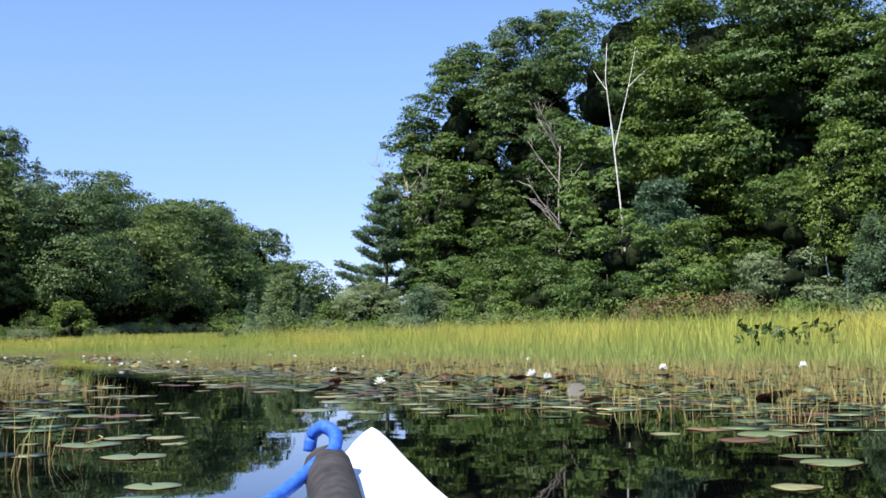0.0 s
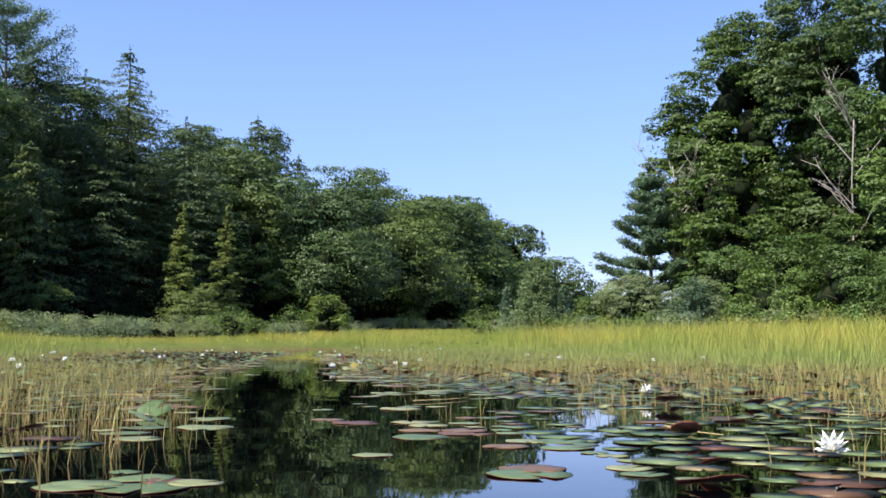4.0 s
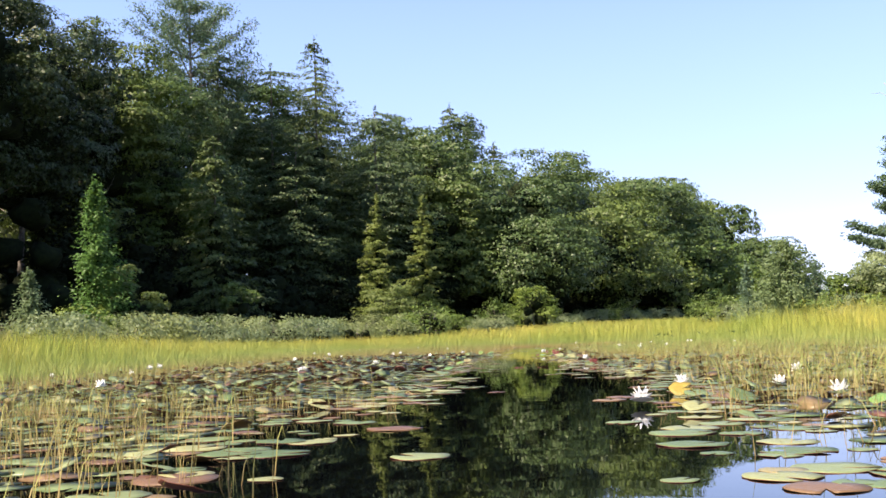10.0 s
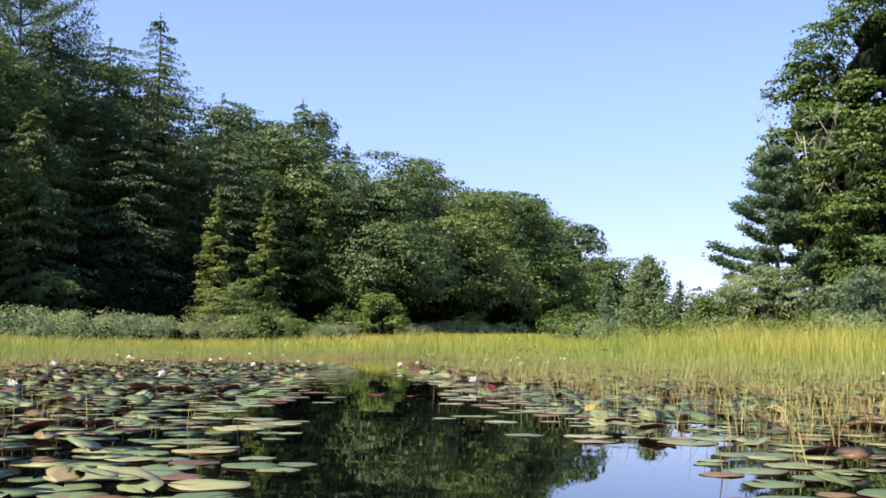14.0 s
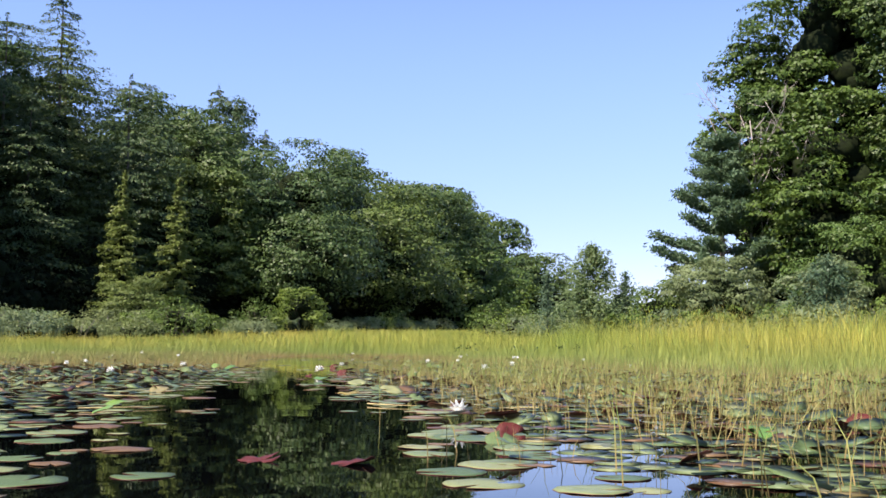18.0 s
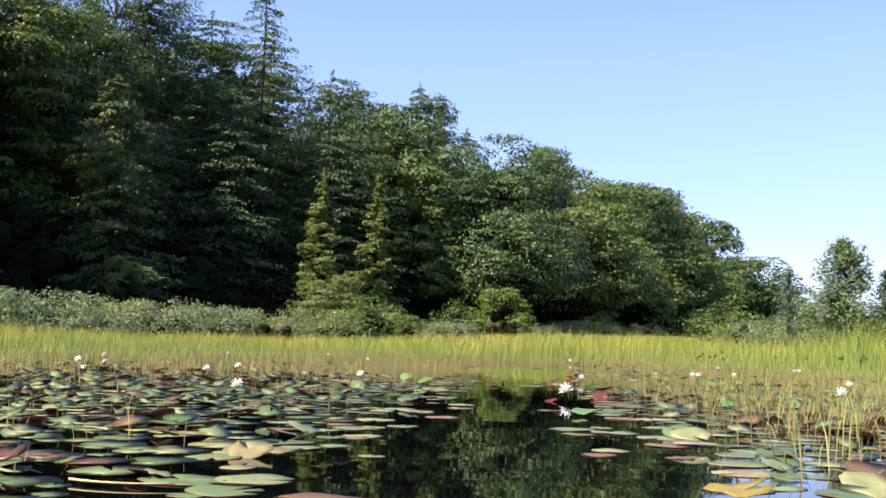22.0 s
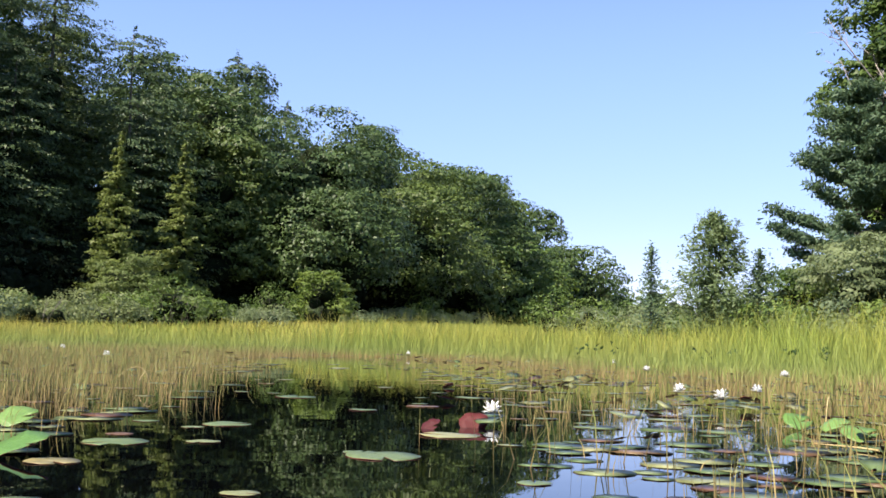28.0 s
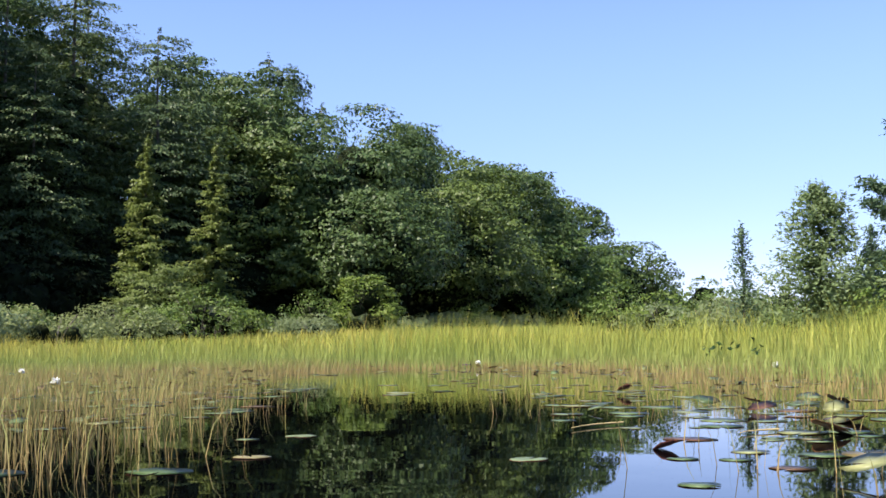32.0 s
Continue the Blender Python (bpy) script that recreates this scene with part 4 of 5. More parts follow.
tagged(meadow, "far tall yellow-green marsh grass before the woods", "grass", kind="stuff")


# ---- lily pads ----
def pad_arrays(rng, curl=0.0, rim=13, wavy=0.035):
    """A round floating leaf of radius 1 with a slit; curl lifts one side of it. Corners, triangles and which face is underside."""
    slit = 0.16
    a = np.concatenate([np.linspace(slit, 2 * np.pi - slit, rim)])
    r = 1 + 0.03 * np.sin(3 * a + rng.uniform(0, 6)) + rng.normal(0, 0.012, rim)
    axis_a = rng.uniform(0, 2 * np.pi)

    def lift(px, py, rr):
        s = np.maximum(px * math.cos(axis_a) + py * math.sin(axis_a) - 0.05, 0)
        return wavy * rr * np.sin(4 * np.arctan2(py, px) + axis_a) + 0.012 * rr**2 + curl * (s**1.5 + 0.12 * rr * np.sin(7 * np.arctan2(py, px) + 2 * axis_a))

    rings = []
    for f in (0.55, 1.0):
        px, py = f * r * np.cos(a), f * r * np.sin(a)
        z = lift(px, py, f)
        s = np.maximum(px * math.cos(axis_a) + py * math.sin(axis_a), 0)
        back = 0.32 * min(curl, 1.4) * s**2
        rings.append(np.stack([px - back * math.cos(axis_a), py - back * math.sin(axis_a), z], -1))
    top = np.concatenate([[(0.1, 0, 0.0)], rings[0], rings[1]])
    n = len(top)
    t = [(0, 1 + k, 2 + k) for k in range(rim - 1)]
    for k in range(rim - 1):
        p, q = 1 + k, 1 + rim + k
        t += [(p, q, q + 1), (p, q + 1, p + 1)]
    t = np.array(t)
    under = top - (0, 0, 0.018)
    edge = [1 + rim + k for k in range(rim)]
    loop = [0, 1] + edge + [rim]
    wall = []
    for p, q in zip(loop, loop[1:] + loop[:1]):
        wall += [(p, p + n, q + n), (p, q + n, q)]
    tris = np.concatenate([t, t[:, ::-1] + n, np.array(wall)])
    index = np.concatenate([np.zeros(len(t), int), np.ones(len(t), int), np.ones(len(wall), int)])
    return np.concatenate([top, under]), tris, index


def thin_pad(v, t, i, rim=13):
    """The same leaf with its rim alone, for the beds."""
    top, n = np.concatenate([v[:1], v[1 + rim:1 + 2 * rim]]), 1 + 2 * rim
    under = np.array([(v[0, 0], 0, v[0, 2] - 0.02)])
    fan = np.array([(0, 1 + k, 2 + k) for k in range(rim - 1)])
    low = fan[:, ::-1].copy()
    low[low == 0] = rim + 1
    return np.concatenate([top, under]), np.concatenate([fan, low]), np.repeat([0, 1], rim - 1)


rng = np.random.default_rng(21)
FLAT = [pad_arrays(rng, 0.0, 13, 0.012) for _ in range(6)]
CURL = [pad_arrays(rng, c) for c in (0.08, 0.12, 0.16, 0.2, 0.26, 0.34)]
x, y, d, side = scatter(rng, 190000, -28, 13, -3, 64)
e = d - clear_edge(x, y, side)
clump = wave(x, y, 0.9, 8) * 0.5 + 0.5
dens = np.interp(e, [-0.6, -0.2, 0.3, 1.0, 4.5, 7.5, 10], [0, 0.06, 0.5, 0.9, 0.8, 0.2, 0]) * np.clip(2.2 * clump + np.where((y > 14) & (y < 43), 0.15, -0.15), np.where((y > 18) & (y < 43), 0.55, 0.1), 1)
keep = rng.uniform(size=len(x)) < dens * 1.05 * np.interp(y, [0, 15, 19, 42, 44.5, 60], [0.75, 0.85, 1, 1, 0.16, 0.1]) * np.where(y < 17, np.clip(1.6 * wave(x, y, 2.6, 4) + np.where(side > 0, 0.9, 0.6), 0.15, 1.2), 1)
x, y, d, e, side = x[keep], y[keep], d[keep], e[keep], side[keep]
# thin out pads that lie on one another
cell, kept = {}, []
radius = 0.05 + 0.085 * rng.uniform(size=len(x)) ** 1.6
for k in np.argsort(-radius):
    key = (math.floor(x[k] / 0.3), math.floor(y[k] / 0.3))
    near = [j for dx in (-1, 0, 1) for dy in (-1, 0, 1) for j in cell.get((key[0] + dx, key[1] + dy), ())]
    if all((x[k] - x[j]) ** 2 + (y[k] - y[j]) ** 2 > ((0.46 if 21 < y[k] < 41 else 0.6) * (radius[k] + radius[j])) ** 2 for j in near):
        cell.setdefault(key, []).append(k)
        kept.append(k)
kept = np.array(kept)
kept = kept[np.argsort(e[kept] + 0.02 * np.abs(y[kept] - 20))]
pads_flat = [tri_mesh("lily_pad", v, t, [M_PAD, M_PAD_UNDER], i, True) for v, t, i in [pad_arrays(np.random.default_rng(90 + k), 0.0, 27, 0.012) for k in range(6)]]
pads_curl = [tri_mesh("lily_pad", v, t, [M_PAD, M_PAD_UNDER], i, True) for v, t, i in CURL]
rest_v, rest_t, rest_i, count = [], [], [], 0
for order, k in enumerate(kept):
    share = float(np.interp(y[k], [0, 18, 24, 36, 44, 60], [0.05, 0.1, 0.34, 0.38, 0.15, 0.08]))
    share += float(np.interp(e[k], [0.8, 2.0], [0.0, 0.32]))
    curled = rng.uniform() < share and e[k] > 0.1 and radius[k] < 0.1
    pick = int(rng.integers(6))
    turn, tip = rng.uniform(0, 360), (rng.uniform(-18, 18), rng.uniform(-18, 18)) if curled else (rng.uniform(-1, 1), rng.uniform(-1, 1))
    m = pose(x[k], y[k], (0.008 + 0.05 * rng.uniform()) if curled else 0.001 + 0.0015 * rng.uniform(), *tip, turn) @ Matrix.Scale(radius[k], 4)
    if order < 300:
        ob = new("lily_pad", (pads_curl if curled else pads_flat)[pick])
        ob.matrix_world = m
        tagged(ob, "curled lily pad with a red-brown underside on the water" if curled else "round green lily pad with a slit, floating on the water", "lily pad", "lily pads")
    else:
        v, t, i = (CURL if curled else FLAT)[pick] if order < 700 else thin_pad(*(CURL if curled else FLAT)[pick])
        mm = np.array(m)
        rest_v.append(v @ mm[:3, :3].T + mm[:3, 3])
        rest_t.append(t + count)
        rest_i.append(i)
        count += len(v)
rest = new("lily_pads", tri_mesh("lily_pads", np.concatenate(rest_v), np.concatenate(rest_t), [M_PAD, M_PAD_UNDER], np.concatenate(rest_i), True))
tagged(rest, "bed of green and red-brown lily pads along the channel", "lily pads", kind="stuff")


# ---- water lilies in bloom ----
def petal_mesh(length, width, lift):
    v, t = [], []
    for s in np.linspace(0, 1, 6):
        wide = width * math.sin(math.pi * min(1.0, 0.12 + 0.88 * s) ** 0.9) ** 0.8 if s < 1 else 0.0
        z = lift * s**1.3 * length
        v += [(s * length, -wide / 2, z + 0.25 * wide), (s * length, 0, z), (s * length, wide / 2, z + 0.25 * wide)]
    for k in range(5):
        p = 3 * k
        t += [(p, p + 3, p + 4), (p, p + 4, p + 1), (p + 1, p + 4, p + 5), (p + 1, p + 5, p + 2)]
    v = np.array(v)
    n = len(v)
    t = np.array(t)
    return tri_mesh("petal", np.concatenate([v, v - (0, 0, 0.0012)]), np.concatenate([t, t[:, ::-1] + n]), [M_PETAL], None, True)


PETALS = [petal_mesh(0.062, 0.029, 0.22), petal_mesh(0.057, 0.027, 0.65), petal_mesh(0.045, 0.021, 1.4)]
bm = bmesh.new()
for k in range(26):
    a, r = k * 2.4, 0.003 + 0.0105 * math.sqrt(k / 26)
    bmesh.ops.create_cone(bm, cap_ends=True, segments=5, radius1=0.002, radius2=0.001, depth=0.02, matrix=pose(r * math.cos(a), r * math.sin(a), 0.016, 25 * math.sin(a), -25 * math.cos(a), 0))
STAMENS = from_bm("stamens", bm, M_STAMEN)


def water_lily(m):
    ob = empty("water_lily", m)
    for ring, (n, z) in enumerate(((11, 0.0), (9, 0.006), (7, 0.01))):
        for k in range(n):
            p = part("petal", PETALS[ring], ob)
            p.matrix_local = pose(0, 0, z, 0, 0, 360 / n * (k + 0.5 * ring))
    tagged(part("stamens", STAMENS, ob, "cluster of yellow stamens"), kind="stuff")
    return tagged(ob, "open white water lily among floating pads", "water lily", "water lilies")


first = water_lily(pose(-0.58, 9.96, 0.03, 4, -3, 20))
rng = np.random.default_rng(31)
for x, y, z in [(1.0, 10.7, 0.03), (-17.7, 27.0, 0.1), (-6.13, 20.97, 0.03), (-5.56, 22.26, 0.05), (-5.12, 21.2, 0.05), (-6.24, 22.62, 0.04), (-5.63, 24.05, 0.07), (-11.75, 23.15, 0.07), (-12.03, 22.05, 0.07),
                (-9.36, 30.9, 0.05), (-12.92, 31.0, 0.06), (-12.76, 39.1, 0.06), (-10.68, 39.78, 0.09), (-10.71, 42.62, 0.09), (-15.7, 41.32, 0.05), (-18.27, 42.92, 0.06),
                (-15.03, 37.78, 0.05), (-13.87, 43.82, 0.04), (-12.69, 45.5, 0.08), (-19.1, 62.6, 0.08)]:
    copy_thing(first, pose(x, y, z, rng.uniform(-14, 14), rng.uniform(-14, 14), rng.uniform(0, 360)) @ Matrix.Scale(rng.uniform(0.85, 1.1), 4))
spare = 0
while spare < 46:
    x, y = rng.uniform(-26, 8), rng.uniform(5, 58)
    d, side = off_channel(np.array(x), np.array(y))
    if 2.4 < d < 8.0:
        copy_thing(first, pose(x, y, rng.uniform(0.03, 0.12), rng.uniform(-18, 18), rng.uniform(-18, 18), rng.uniform(0, 360)) @ Matrix.Scale(rng.uniform(0.7, 1.0), 4))
        spare += 1

# ---- pads that stand up on edge and show their red undersides ----
M_RED = pad_material("red_pad", [(0.0, (0.065, 0.009, 0.01)), (1.0, (0.11, 0.02, 0.018))], 0.6)
M_YELLOW = pad_material("yellow_pad", [(0.0, (0.24, 0.18, 0.035)), (1.0, (0.32, 0.25, 0.06))], 0.45)
v, t, i = pad_arrays(np.random.default_rng(3), 0.3, 19)
RED_PAD = tri_mesh("lily_pad", v, t, [M_RED, M_RED], i, True)
YELLOW_PAD = tri_mesh("lily_pad", v, t, [M_YELLOW, M_PAD_UNDER], i, True)
for x, y, r, tilt, turn in [(-12.55, 39.44, 0.085, 55, 15), (-12.76, 38.7, 0.075, 18, -20), (-14.04, 43.18, 0.06, 48, -20), (-13.88, 43.38, 0.085, 50, 10), (-9.68, 28.87, 0.09, 4, 30), (-9.34, 28.85, 0.09, 5, -25),
                            (-8.95, 29.91, 0.08, 68, 40), (-7.34, 31.16, 0.08, 60, -20), (-12.2, 40.3, 0.06, 50, 60)]:
    ob = new("lily_pad", RED_PAD)
    ob.matrix_world = pose(x, y, 0.3 * r * math.sin(radians(tilt)), 0.8 * tilt, 0, turn) @ Matrix.Scale(0.85 * r, 4)
    tagged(ob, "red lily pad tipped up on its edge out of the water", "lily pad", "lily pads")
for x, y, r, tilt, turn in [(-6.15, 22.1, 0.075, 32, 15), (-7.66, 27.22, 0.05, 25, -20), (-10.75, 33.6, 0.1, 2, 30), (1.6, 12.5, 0.1, 4, 0)]:
    ob = new("lily_pad", YELLOW_PAD)
    ob.matrix_world = pose(x, y, 0.02 + 0.5 * r * math.sin(radians(tilt)), tilt, 0, turn) @ Matrix.Scale(r, 4)
    tagged(ob, "yellowed lily pad on the water", "lily pad", "lily pads")

# ---- dead birch and pale branches ----
z = float(ground_z(np.array(10.6), np.array(68.2)))
birch = empty("dead_birch", pose(10.6, 68.0, z))
pieces = [tube(np.array([(0.9, 0, -0.2), (0.75, 0, 5), (0.45, 0, 9), (0.1, 0, 13), (-0.25, 0, 16.5), (-0.1, 0, 18.8)]), [0.065, 0.06, 0.055, 0.045, 0.03, 0.012]),
          tube(np.array([(0.2, 0, 12), (0.7, 0.1, 14), (1.2, 0.1, 16), (1.7, 0, 18.5)]), [0.04, 0.034, 0.026, 0.01], 6),
          tube(np.array([(-0.2, 0, 15.8), (-0.7, 0.1, 16.6), (-1.0, 0, 17.1)]), [0.04, 0.03, 0.01], 5),
          tube(np.array([(1.2, 0.1, 16), (1.9, 0.1, 16.7), (2.5, 0, 17.2)]), [0.03, 0.02, 0.008], 5)]
v, t = joined(pieces)
part("trunk", tri_mesh("trunk", v, t, [M_BIRCH], smooth=True), birch)
tagged(birch, "bare dead birch with a forked white trunk", "tree", "trees round the pond")


def bare_tree(x, y, h, seed, label):
    """A dead tree of forked, thinning grey branches."""
    rng = np.random.default_rng(seed)
    ob = empty("dead_tree", pose(x, y, float(ground_z(np.array(x), np.array(y)))))
    pieces, todo = [], [(np.array([0, 0, -0.2]), np.array([0.03, 0, 1.0]), h * 0.75, 0.1, 0)]
    while todo:
        foot, way, length, r, level = todo.pop()
        t = np.linspace(0, 1, 5)[:, None]
        pts = foot + way * length * t + rng.normal(0, 0.03 * length, (5, 3)) * t
        pieces.append(tube(pts, r * np.linspace(1, 0.4, 5), 5 if level < 2 else 4))
        for _ in range((9, 4, 3, 0)[level]):
            s = rng.uniform(0.3 if level else 0.35, 1.0)
            a = rng.uniform(0, 6.28)
            out = unit(way + np.array([math.cos(a), math.sin(a), rng.uniform(-0.3, 0.7)]) * rng.uniform(0.7, 1.3))
            todo.append((foot + way * length * s, out, length * rng.uniform(0.22, 0.42), r * 0.45, level + 1))
    v, t = joined(pieces)
    part("trunk", tri_mesh("trunk", v, t, [M_TWIG], smooth=True), ob)
    return tagged(ob, label, "tree", "trees round the pond")


M_TWIG = plain_material("grey_dead_wood", (0.22, 0.19, 0.17), (0.42, 0.38, 0.35), 5.0, 0.85, 0.2, 0.3)
bare_tree(-3.2, 95.0, 19.0, 1, "dead grey tree with bare forked branches before a maple")
bare_tree(-0.8, 94.2, 17.0, 4, "dead grey tree with bare forked branches before a maple")
bare_tree(8.4, 80.0, 19.0, 2, "bare grey twigs of a dead tree between maples")


def snag(x, y, z, points, r, label, mat=None):
    ob = empty("dead_branch", pose(x, y, z))
    v, t = joined([tube(np.array(p, float), np.linspace(r, r * 0.3, len(p)), 5) for p in points])
    part("wood", tri_mesh("wood", v, t, [mat or M_BIRCH], smooth=True), ob)
    return tagged(ob, label, "branch")


snag(19.6, 57.2, 3.6, [[(0.5, 0, 0), (0.35, 0, 1.2), (0.1, 0, 2.6), (0.4, 0, 3.6)], [(0.15, 0, 2.4), (-0.35, 0, 1.4), (-0.5, 0, 0.6)]], 0.05, "pale bare branch leaning out of a bush")
snag(-52.0, 136.0, 9.8, [[(-1, 0, 0), (-0.5, 0, 1.5), (0.3, 0, 2.2), (0.2, 0, 3.5)], [(-0.5, 0, 1.5), (1.5, 0, 1.3), (2.5, 0, 1.8)], [(-1, 0, 0), (-1.3, 0, -2), (-1.0, 0, -3.5)]], 0.06, "pale limbs showing in a dark crown", M_TWIG)
snag(-46.2, 160.0, 8.0, [[(-2, 0, 0.2), (-0.5, 0, 0), (0.5, 0, 0.6), (2, 0, 0)], [(0.5, 0, 0.6), (1.2, 0, 1.3)]], 0.055, "pale dead limb at the forest edge", M_TWIG)

# ---- kayak lying in the channel ----
M_HULL = plain_material("white_plastic_hull", (0.78, 0.82, 0.84), (0.84, 0.87, 0.88), 30.0, 0.35, 0.5, 0.05)
M_ROPE = plain_material("blue_rope", (0.02, 0.09, 0.5), (0.05, 0.16, 0.7), 160.0, 0.6, 0.3, 0.5)
M_FOAM = plain_material("dark_grey_fabric", (0.03, 0.028, 0.03), (0.065, 0.06, 0.062), 60.0, 0.85, 0.2, 0.4)
kayak = empty("kayak", pose(0.010, 0, 0, 0, 0, 4.2))
us = np.array([1.362, 1.35, 1.32, 1.25, 1.1, 0.95, 0.7, 0.4, 0.0, -0.5, -1.0, -1.5, -1.9, -2.05])
half = np.interp(us, [-2.05, -1.9, -1.5, -1.0, -0.5, 0.0, 0.4, 0.7, 0.95, 1.1, 1.25, 1.32, 1.35, 1.362], [0.01, 0.07, 0.2, 0.3, 0.33, 0.29, 0.21, 0.14, 0.084, 0.057, 0.032, 0.022, 0.015, 0.006])
deck_z = np.interp(us, [-2.05, -1.0, 0.0, 0.6, 1.0, 1.362], [0.28, 0.25, 0.245, 0.245, 0.258, 0.297])
keel_z = np.interp(us, [-2.05, -1.6, -1.0, 0.4, 1.0, 1.362], [0.15, -0.04, -0.1, -0.09, 0.0, 0.2])


def shell(profile):
    """A skin through one row of (across, up) per station."""
    rows = np.array([[(x, u, z) for x, z in profile(k)] for k, u in enumerate(us)])
    m = rows.shape[1]
    v = rows.reshape(-1, 3)
    t = []
    for k in range(len(us) - 1):
        for j in range(m - 1):
            p, q = k * m + j, (k + 1) * m + j
            t += [(p, p + 1, q + 1), (p, q + 1, q)]
    return v, np.array(t)


v, t = shell(lambda k: [(half[k] * s, deck_z[k] - 0.009 * abs(s) ** 2.5) for s in np.linspace(-1, 1, 13)])
part("deck", tri_mesh("deck", v, t, [M_HULL], smooth=True), kayak)
v, t = shell(lambda k: [(half[k] * math.sin(a), (deck_z[k] - 0.009) - (deck_z[k] - 0.009 - keel_z[k]) * math.cos(a) ** 0.7) for a in np.linspace(-math.pi / 2, math.pi / 2, 15)])
part("hull", tri_mesh("hull", v, t[:, ::-1], [M_HULL], smooth=True), kayak)
a = np.linspace(0, 2 * np.pi, 33)
v, t = tube(np.stack([0.22 * np.sin(a), -0.62 + 0.4 * np.cos(a), 0.262 + 0 * a], -1), np.full(33, 0.014))
part("cockpit_rim", tri_mesh("cockpit_rim", v, t, [M_FOAM], smooth=True), kayak)
# dark disc on the deck: its colour stands for the cockpit's shaded inside
v, t = tube(np.array([(0.21 * 0, -0.62, 0.2585), (0, -0.62, 0.2625)]), np.array([0.2, 0.2]), 24)
part("cockpit_dark", tri_mesh("cockpit_dark", v * (1.05, 1, 1), t, [M_FOAM]), kayak)


def glide(points, n):
    points = np.array(points, float)
    s = np.linspace(0, len(points) - 1, n)
    c = np.stack([np.interp(s, np.arange(len(points)), points[:, k]) for k in range(3)], -1)
    for _ in range(3):
        c[1:-1] = (c[:-2] + 2 * c[1:-1] + c[2:]) / 4
    return c


inv = np.array(kayak.matrix_world.inverted())
rope = glide([(-0.21, 0.8, 0.255), (-0.185, 0.92, 0.25), (-0.159, 1.0, 0.258), (-0.140, 1.03, 0.271), (-0.122, 1.06, 0.287), (-0.107, 1.08, 0.296), (-0.108, 1.10, 0.311), (-0.122, 1.11, 0.3185), (-0.135, 1.12, 0.309), (-0.137, 1.12, 0.292)], 48)
rope = rope @ inv[:3, :3].T + inv[:3, 3]
v, t = tube(rope, np.full(48, 0.0068), 10)
part("rope", tri_mesh("rope", v, t, [M_ROPE], smooth=True), kayak, "thick blue rope looped at the bow")
grip = glide([(-0.122, 1.12, 0.282), (-0.112, 1.07, 0.275), (-0.1, 1.0, 0.263), (-0.088, 0.92, 0.255), (-0.08, 0.8, 0.25)], 20)
grip = grip @ inv[:3, :3].T + inv[:3, 3]
v, t = tube(grip, 0.024 * np.concatenate([np.linspace(0.5, 1, 4), np.ones(16)]), 12)
part("carry_handle", tri_mesh("carry_handle", v, t, [M_FOAM], smooth=True), kayak, "dark grey padded carry handle")
tagged(kayak, "white plastic kayak with a blue rope at its bow, afloat", "kayak")


# ---- dark broad-leaved plant in the meadow, and dead stalks on the water ----
M_DARKLEAF = leaf_material("dark_broad_leaves", (0.02, 0.05, 0.012), (0.03, 0.07, 0.016), (0.05, 0.095, 0.02), 0.3, 0.15)
rng = np.random.default_rng(41)


def marsh_plant(x, y, n, h):
    ob = empty("marsh_plant", pose(x, y, 0))
    stems, leaves = [], []
    for _ in range(n):
        a, r = rng.uniform(0, 6.28), rng.uniform(0.1, 0.55)
        top = np.array([r * math.cos(a), 0.5 * r * math.sin(a), h * rng.uniform(0.7, 1.1)])
        stems.append(tube(np.array([(0.4 * top[0], 0.4 * top[1], -0.05), 0.7 * top, top]), [0.006, 0.005, 0.003], 4))
        leaves.append(cards(rng, top + rng.normal(size=(3, 3)) * 0.05, rng.normal(size=(3, 3)) + (0, -0.6, 0.3), 0.17 if y < 30 else 0.11, 0.5))
    v, t = joined(stems)
    part("stem", tri_mesh("stem", v, t, [M_REED]), ob)
    v, t = joined(leaves)
    part("foliage", tri_mesh("foliage", v, t, [M_DARKLEAF]), ob)
    return tagged(ob, "dark broad-leaved marsh plant standing in the grass", "plant", "marsh plants")


for x, y, n, h in [(4.9, 17.6, 9, 0.55), (5.5, 17.9, 6, 0.5), (6.1, 17.7, 9, 0.58), (-11.16, 56.7, 7, 0.37), (-12.46, 58.2, 6, 0.34), (-9.16, 55.2, 6, 0.43), (-14.76, 60.7, 6, 0.37), (-6.46, 51.7, 6, 0.43)]:
    marsh_plant(x, y, n, h)

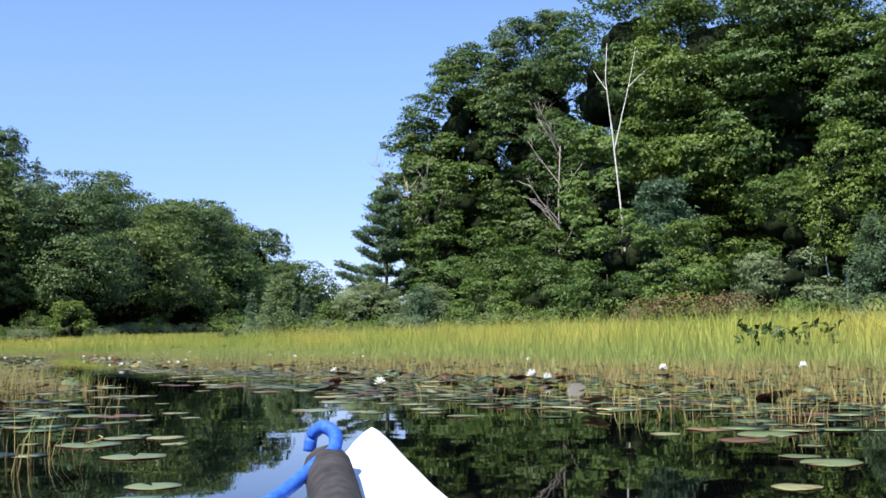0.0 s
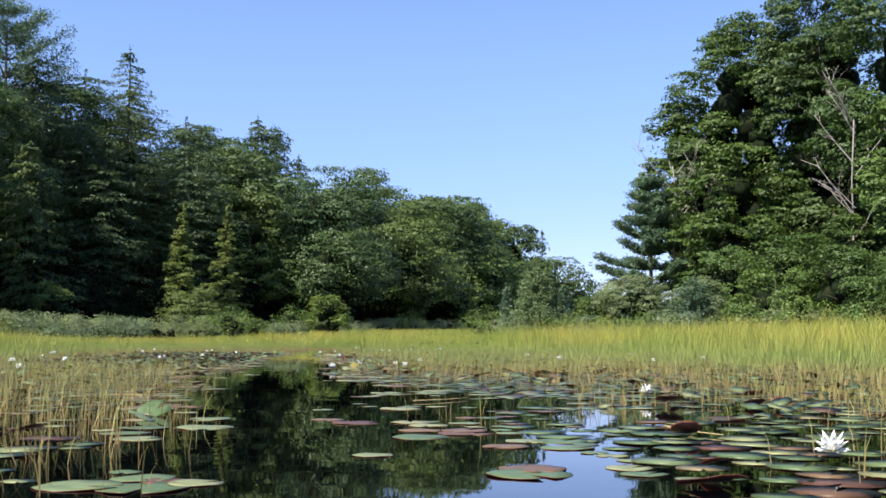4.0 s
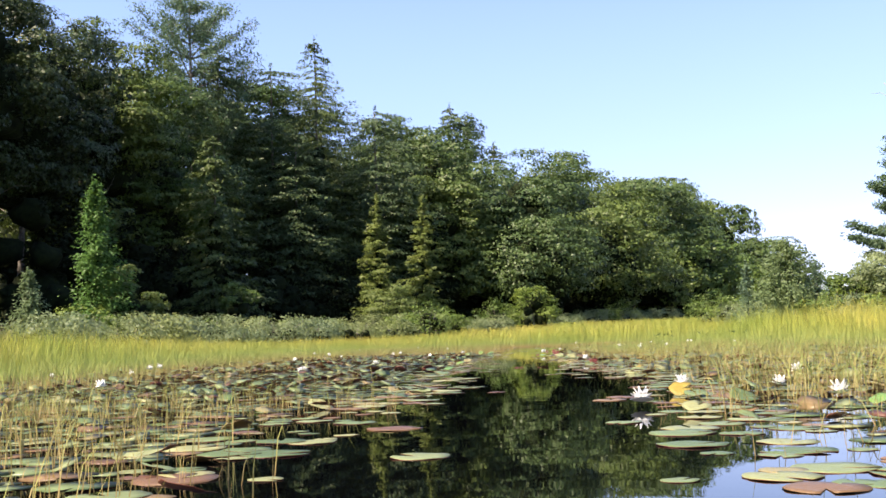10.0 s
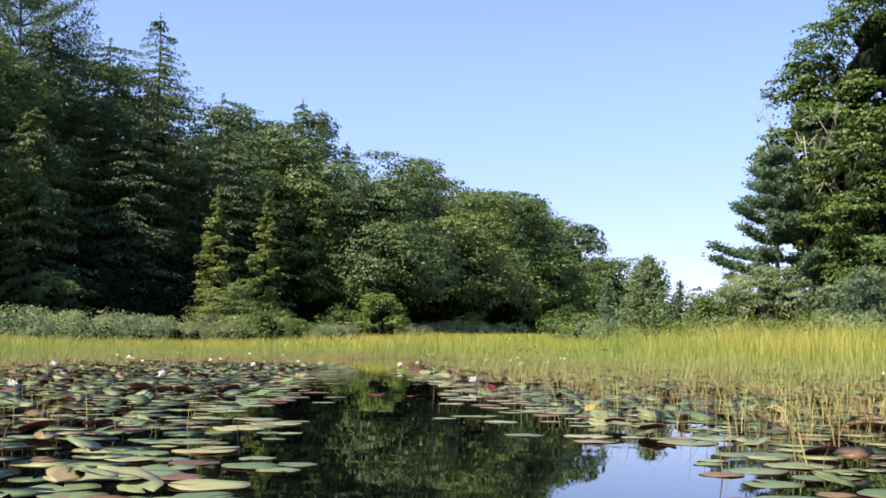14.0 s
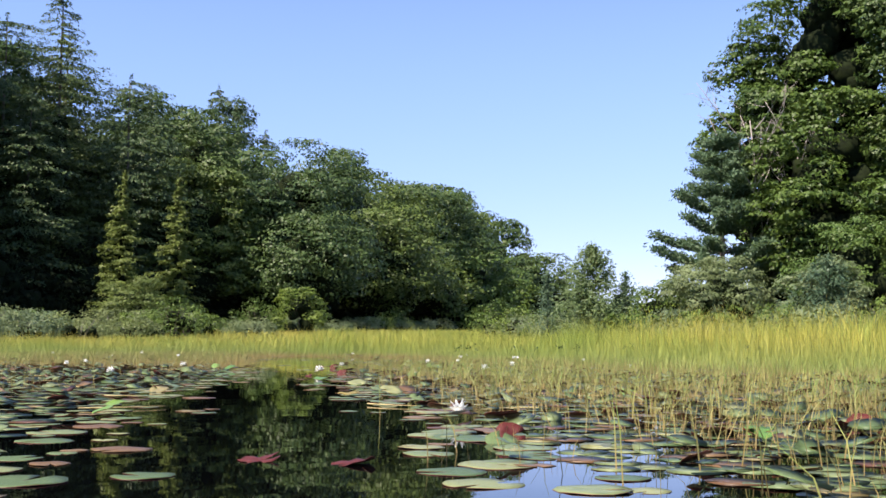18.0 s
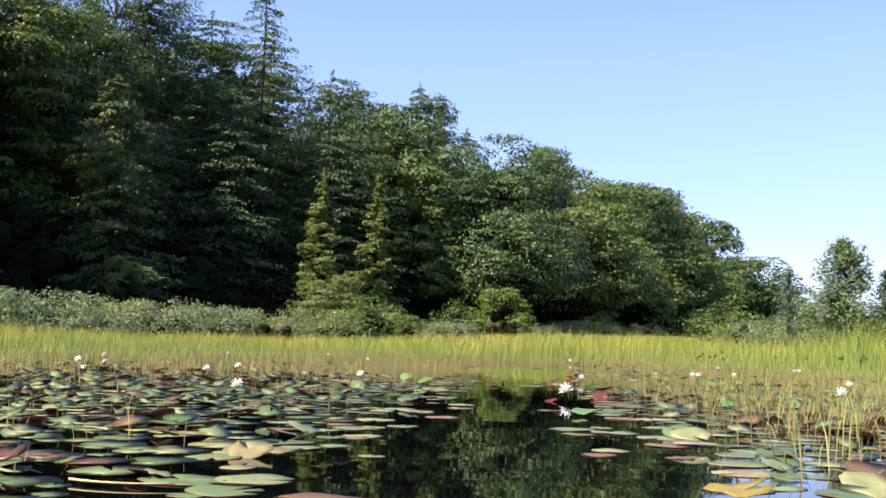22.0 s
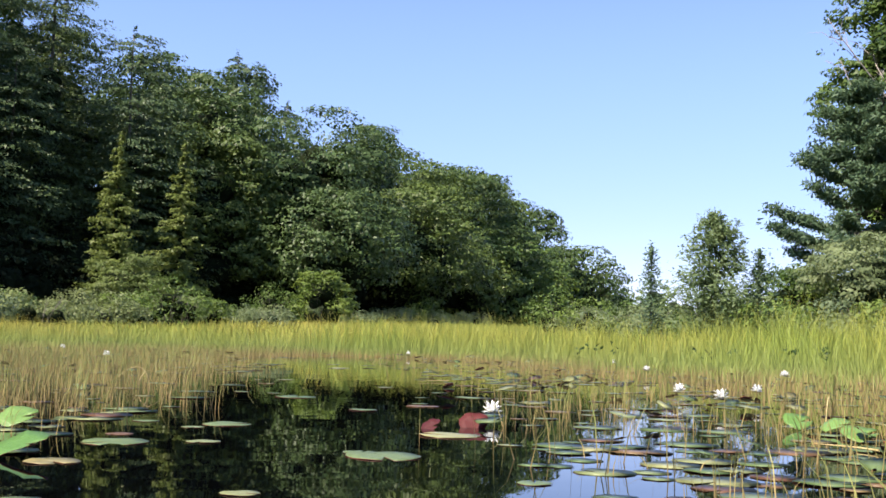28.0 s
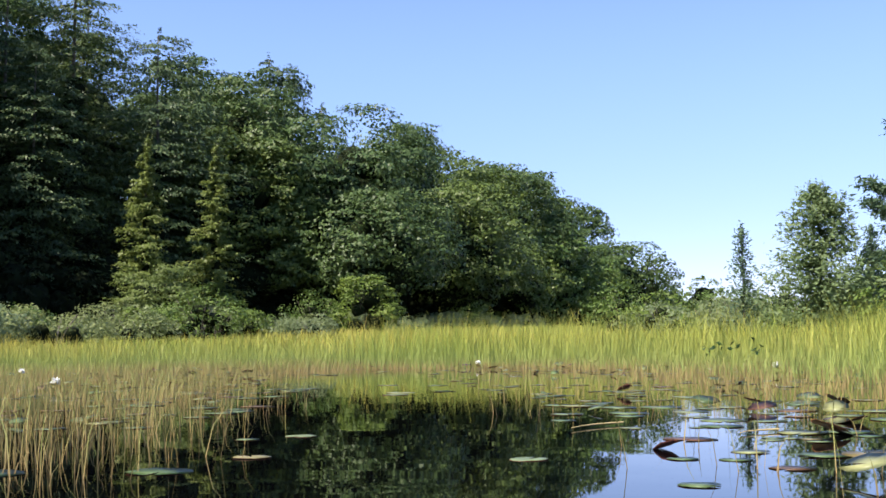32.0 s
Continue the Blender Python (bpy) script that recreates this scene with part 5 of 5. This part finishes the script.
M_STRAW = plain_material("dead_stalk", (0.42, 0.3, 0.12), (0.6, 0.48, 0.24), 30.0, 0.7, 0.3)
for k in range(44):
    y = rng.uniform(2, 52)
    mid = np.array([np.interp(y, CHANNEL[:, 1], CHANNEL[:, 0]), y])
    x = mid[0] + rng.choice((-1, 1)) * rng.uniform(0.7, 3.0)
    a, length = rng.uniform(0, 6.28), rng.uniform(0.2, 0.6)
    lie = rng.uniform() < 0.75
    t = np.linspace(0, 1, 7)[:, None]
    if lie:
        pts = np.array([x, y, 0.012]) + t * np.array([math.cos(a), math.sin(a), 0]) * length + t * (1 - t) * np.array([math.sin(a), -math.cos(a), 0]) * 0.15
    else:
        pts = np.array([x, y, -0.05]) + t * np.array([math.cos(a), math.sin(a), 0]) * 0.45 * length * t + np.array([0, 0, 1]) * length * (t - 0.75 * t**2.6)
    v, tr = tube(pts, np.linspace(0.0045, 0.002, 7), 5)
    ob = new("dead_stalk", tri_mesh("dead_stalk", v, tr, [M_STRAW], smooth=True))
    tagged(ob, "straw-coloured dead stalk floating on the water" if lie else "bent straw-coloured dead stalk out of the water", "stalk", "dead stalks")

# ---- upright leaves above the pads ----
M_UPGREEN = pad_material("raised_pad", [(0.0, (0.09, 0.2, 0.045)), (1.0, (0.16, 0.28, 0.08))], 0.35)
M_GREY = plain_material("dried_pad", (0.06, 0.058, 0.052), (0.17, 0.16, 0.15), 30.0, 0.7, 0.3, 0.3)
v, t, i = pad_arrays(np.random.default_rng(8), 0.24, 19)
UP_PAD, GREY_PAD = tri_mesh("lily_pad", v, t, [M_UPGREEN, M_PAD_UNDER], i, True), tri_mesh("lily_pad", v, t, [M_GREY, M_GREY], i, True)
ob = new("lily_pad", GREY_PAD)
ob.matrix_world = pose(0.95, 7.99, 0.04, 50, 0, -15) @ Matrix.Scale(0.075, 4)
tagged(ob, "dried grey lily pad tipped up among green ones", "lily pad", "lily pads")
for x, y, r, tilt, turn in [(-12.07, 37.06, 0.14, 14, 20), (-15.6, 42.36, 0.11, 55, 20), (-14.95, 41.4, 0.12, 45, -10), (-12.36, 44.13, 0.1, 60, 20), (-12.19, 44.02, 0.1, 50, -35), (-12.16, 43.46, 0.11, 45, 10),
                            (-11.44, 38.8, 0.09, 45, 15), (-10.94, 38.2, 0.08, 60, -40), (-8.61, 34.2, 0.09, 50, 10), (-7.9, 30.2, 0.1, 40, 20), (-11.67, 31.6, 0.09, 30, 10), (-11.38, 30.9, 0.08, 40, -30), (-10.44, 28.3, 0.1, 28, 15), (-4.9, 21, 0.1, 35, -15), (-4.43, 22.3, 0.09, 45, 30)]:
    ob = new("lily_pad", UP_PAD)
    ob.matrix_world = pose(x, y, 0.02 + 0.45 * r * math.sin(radians(0.5 * tilt)), 0.5 * tilt, 0, turn) @ Matrix.Scale(0.75 * r, 4)
    tagged(ob, "bright green lily pad raised above the water", "lily pad", "lily pads")
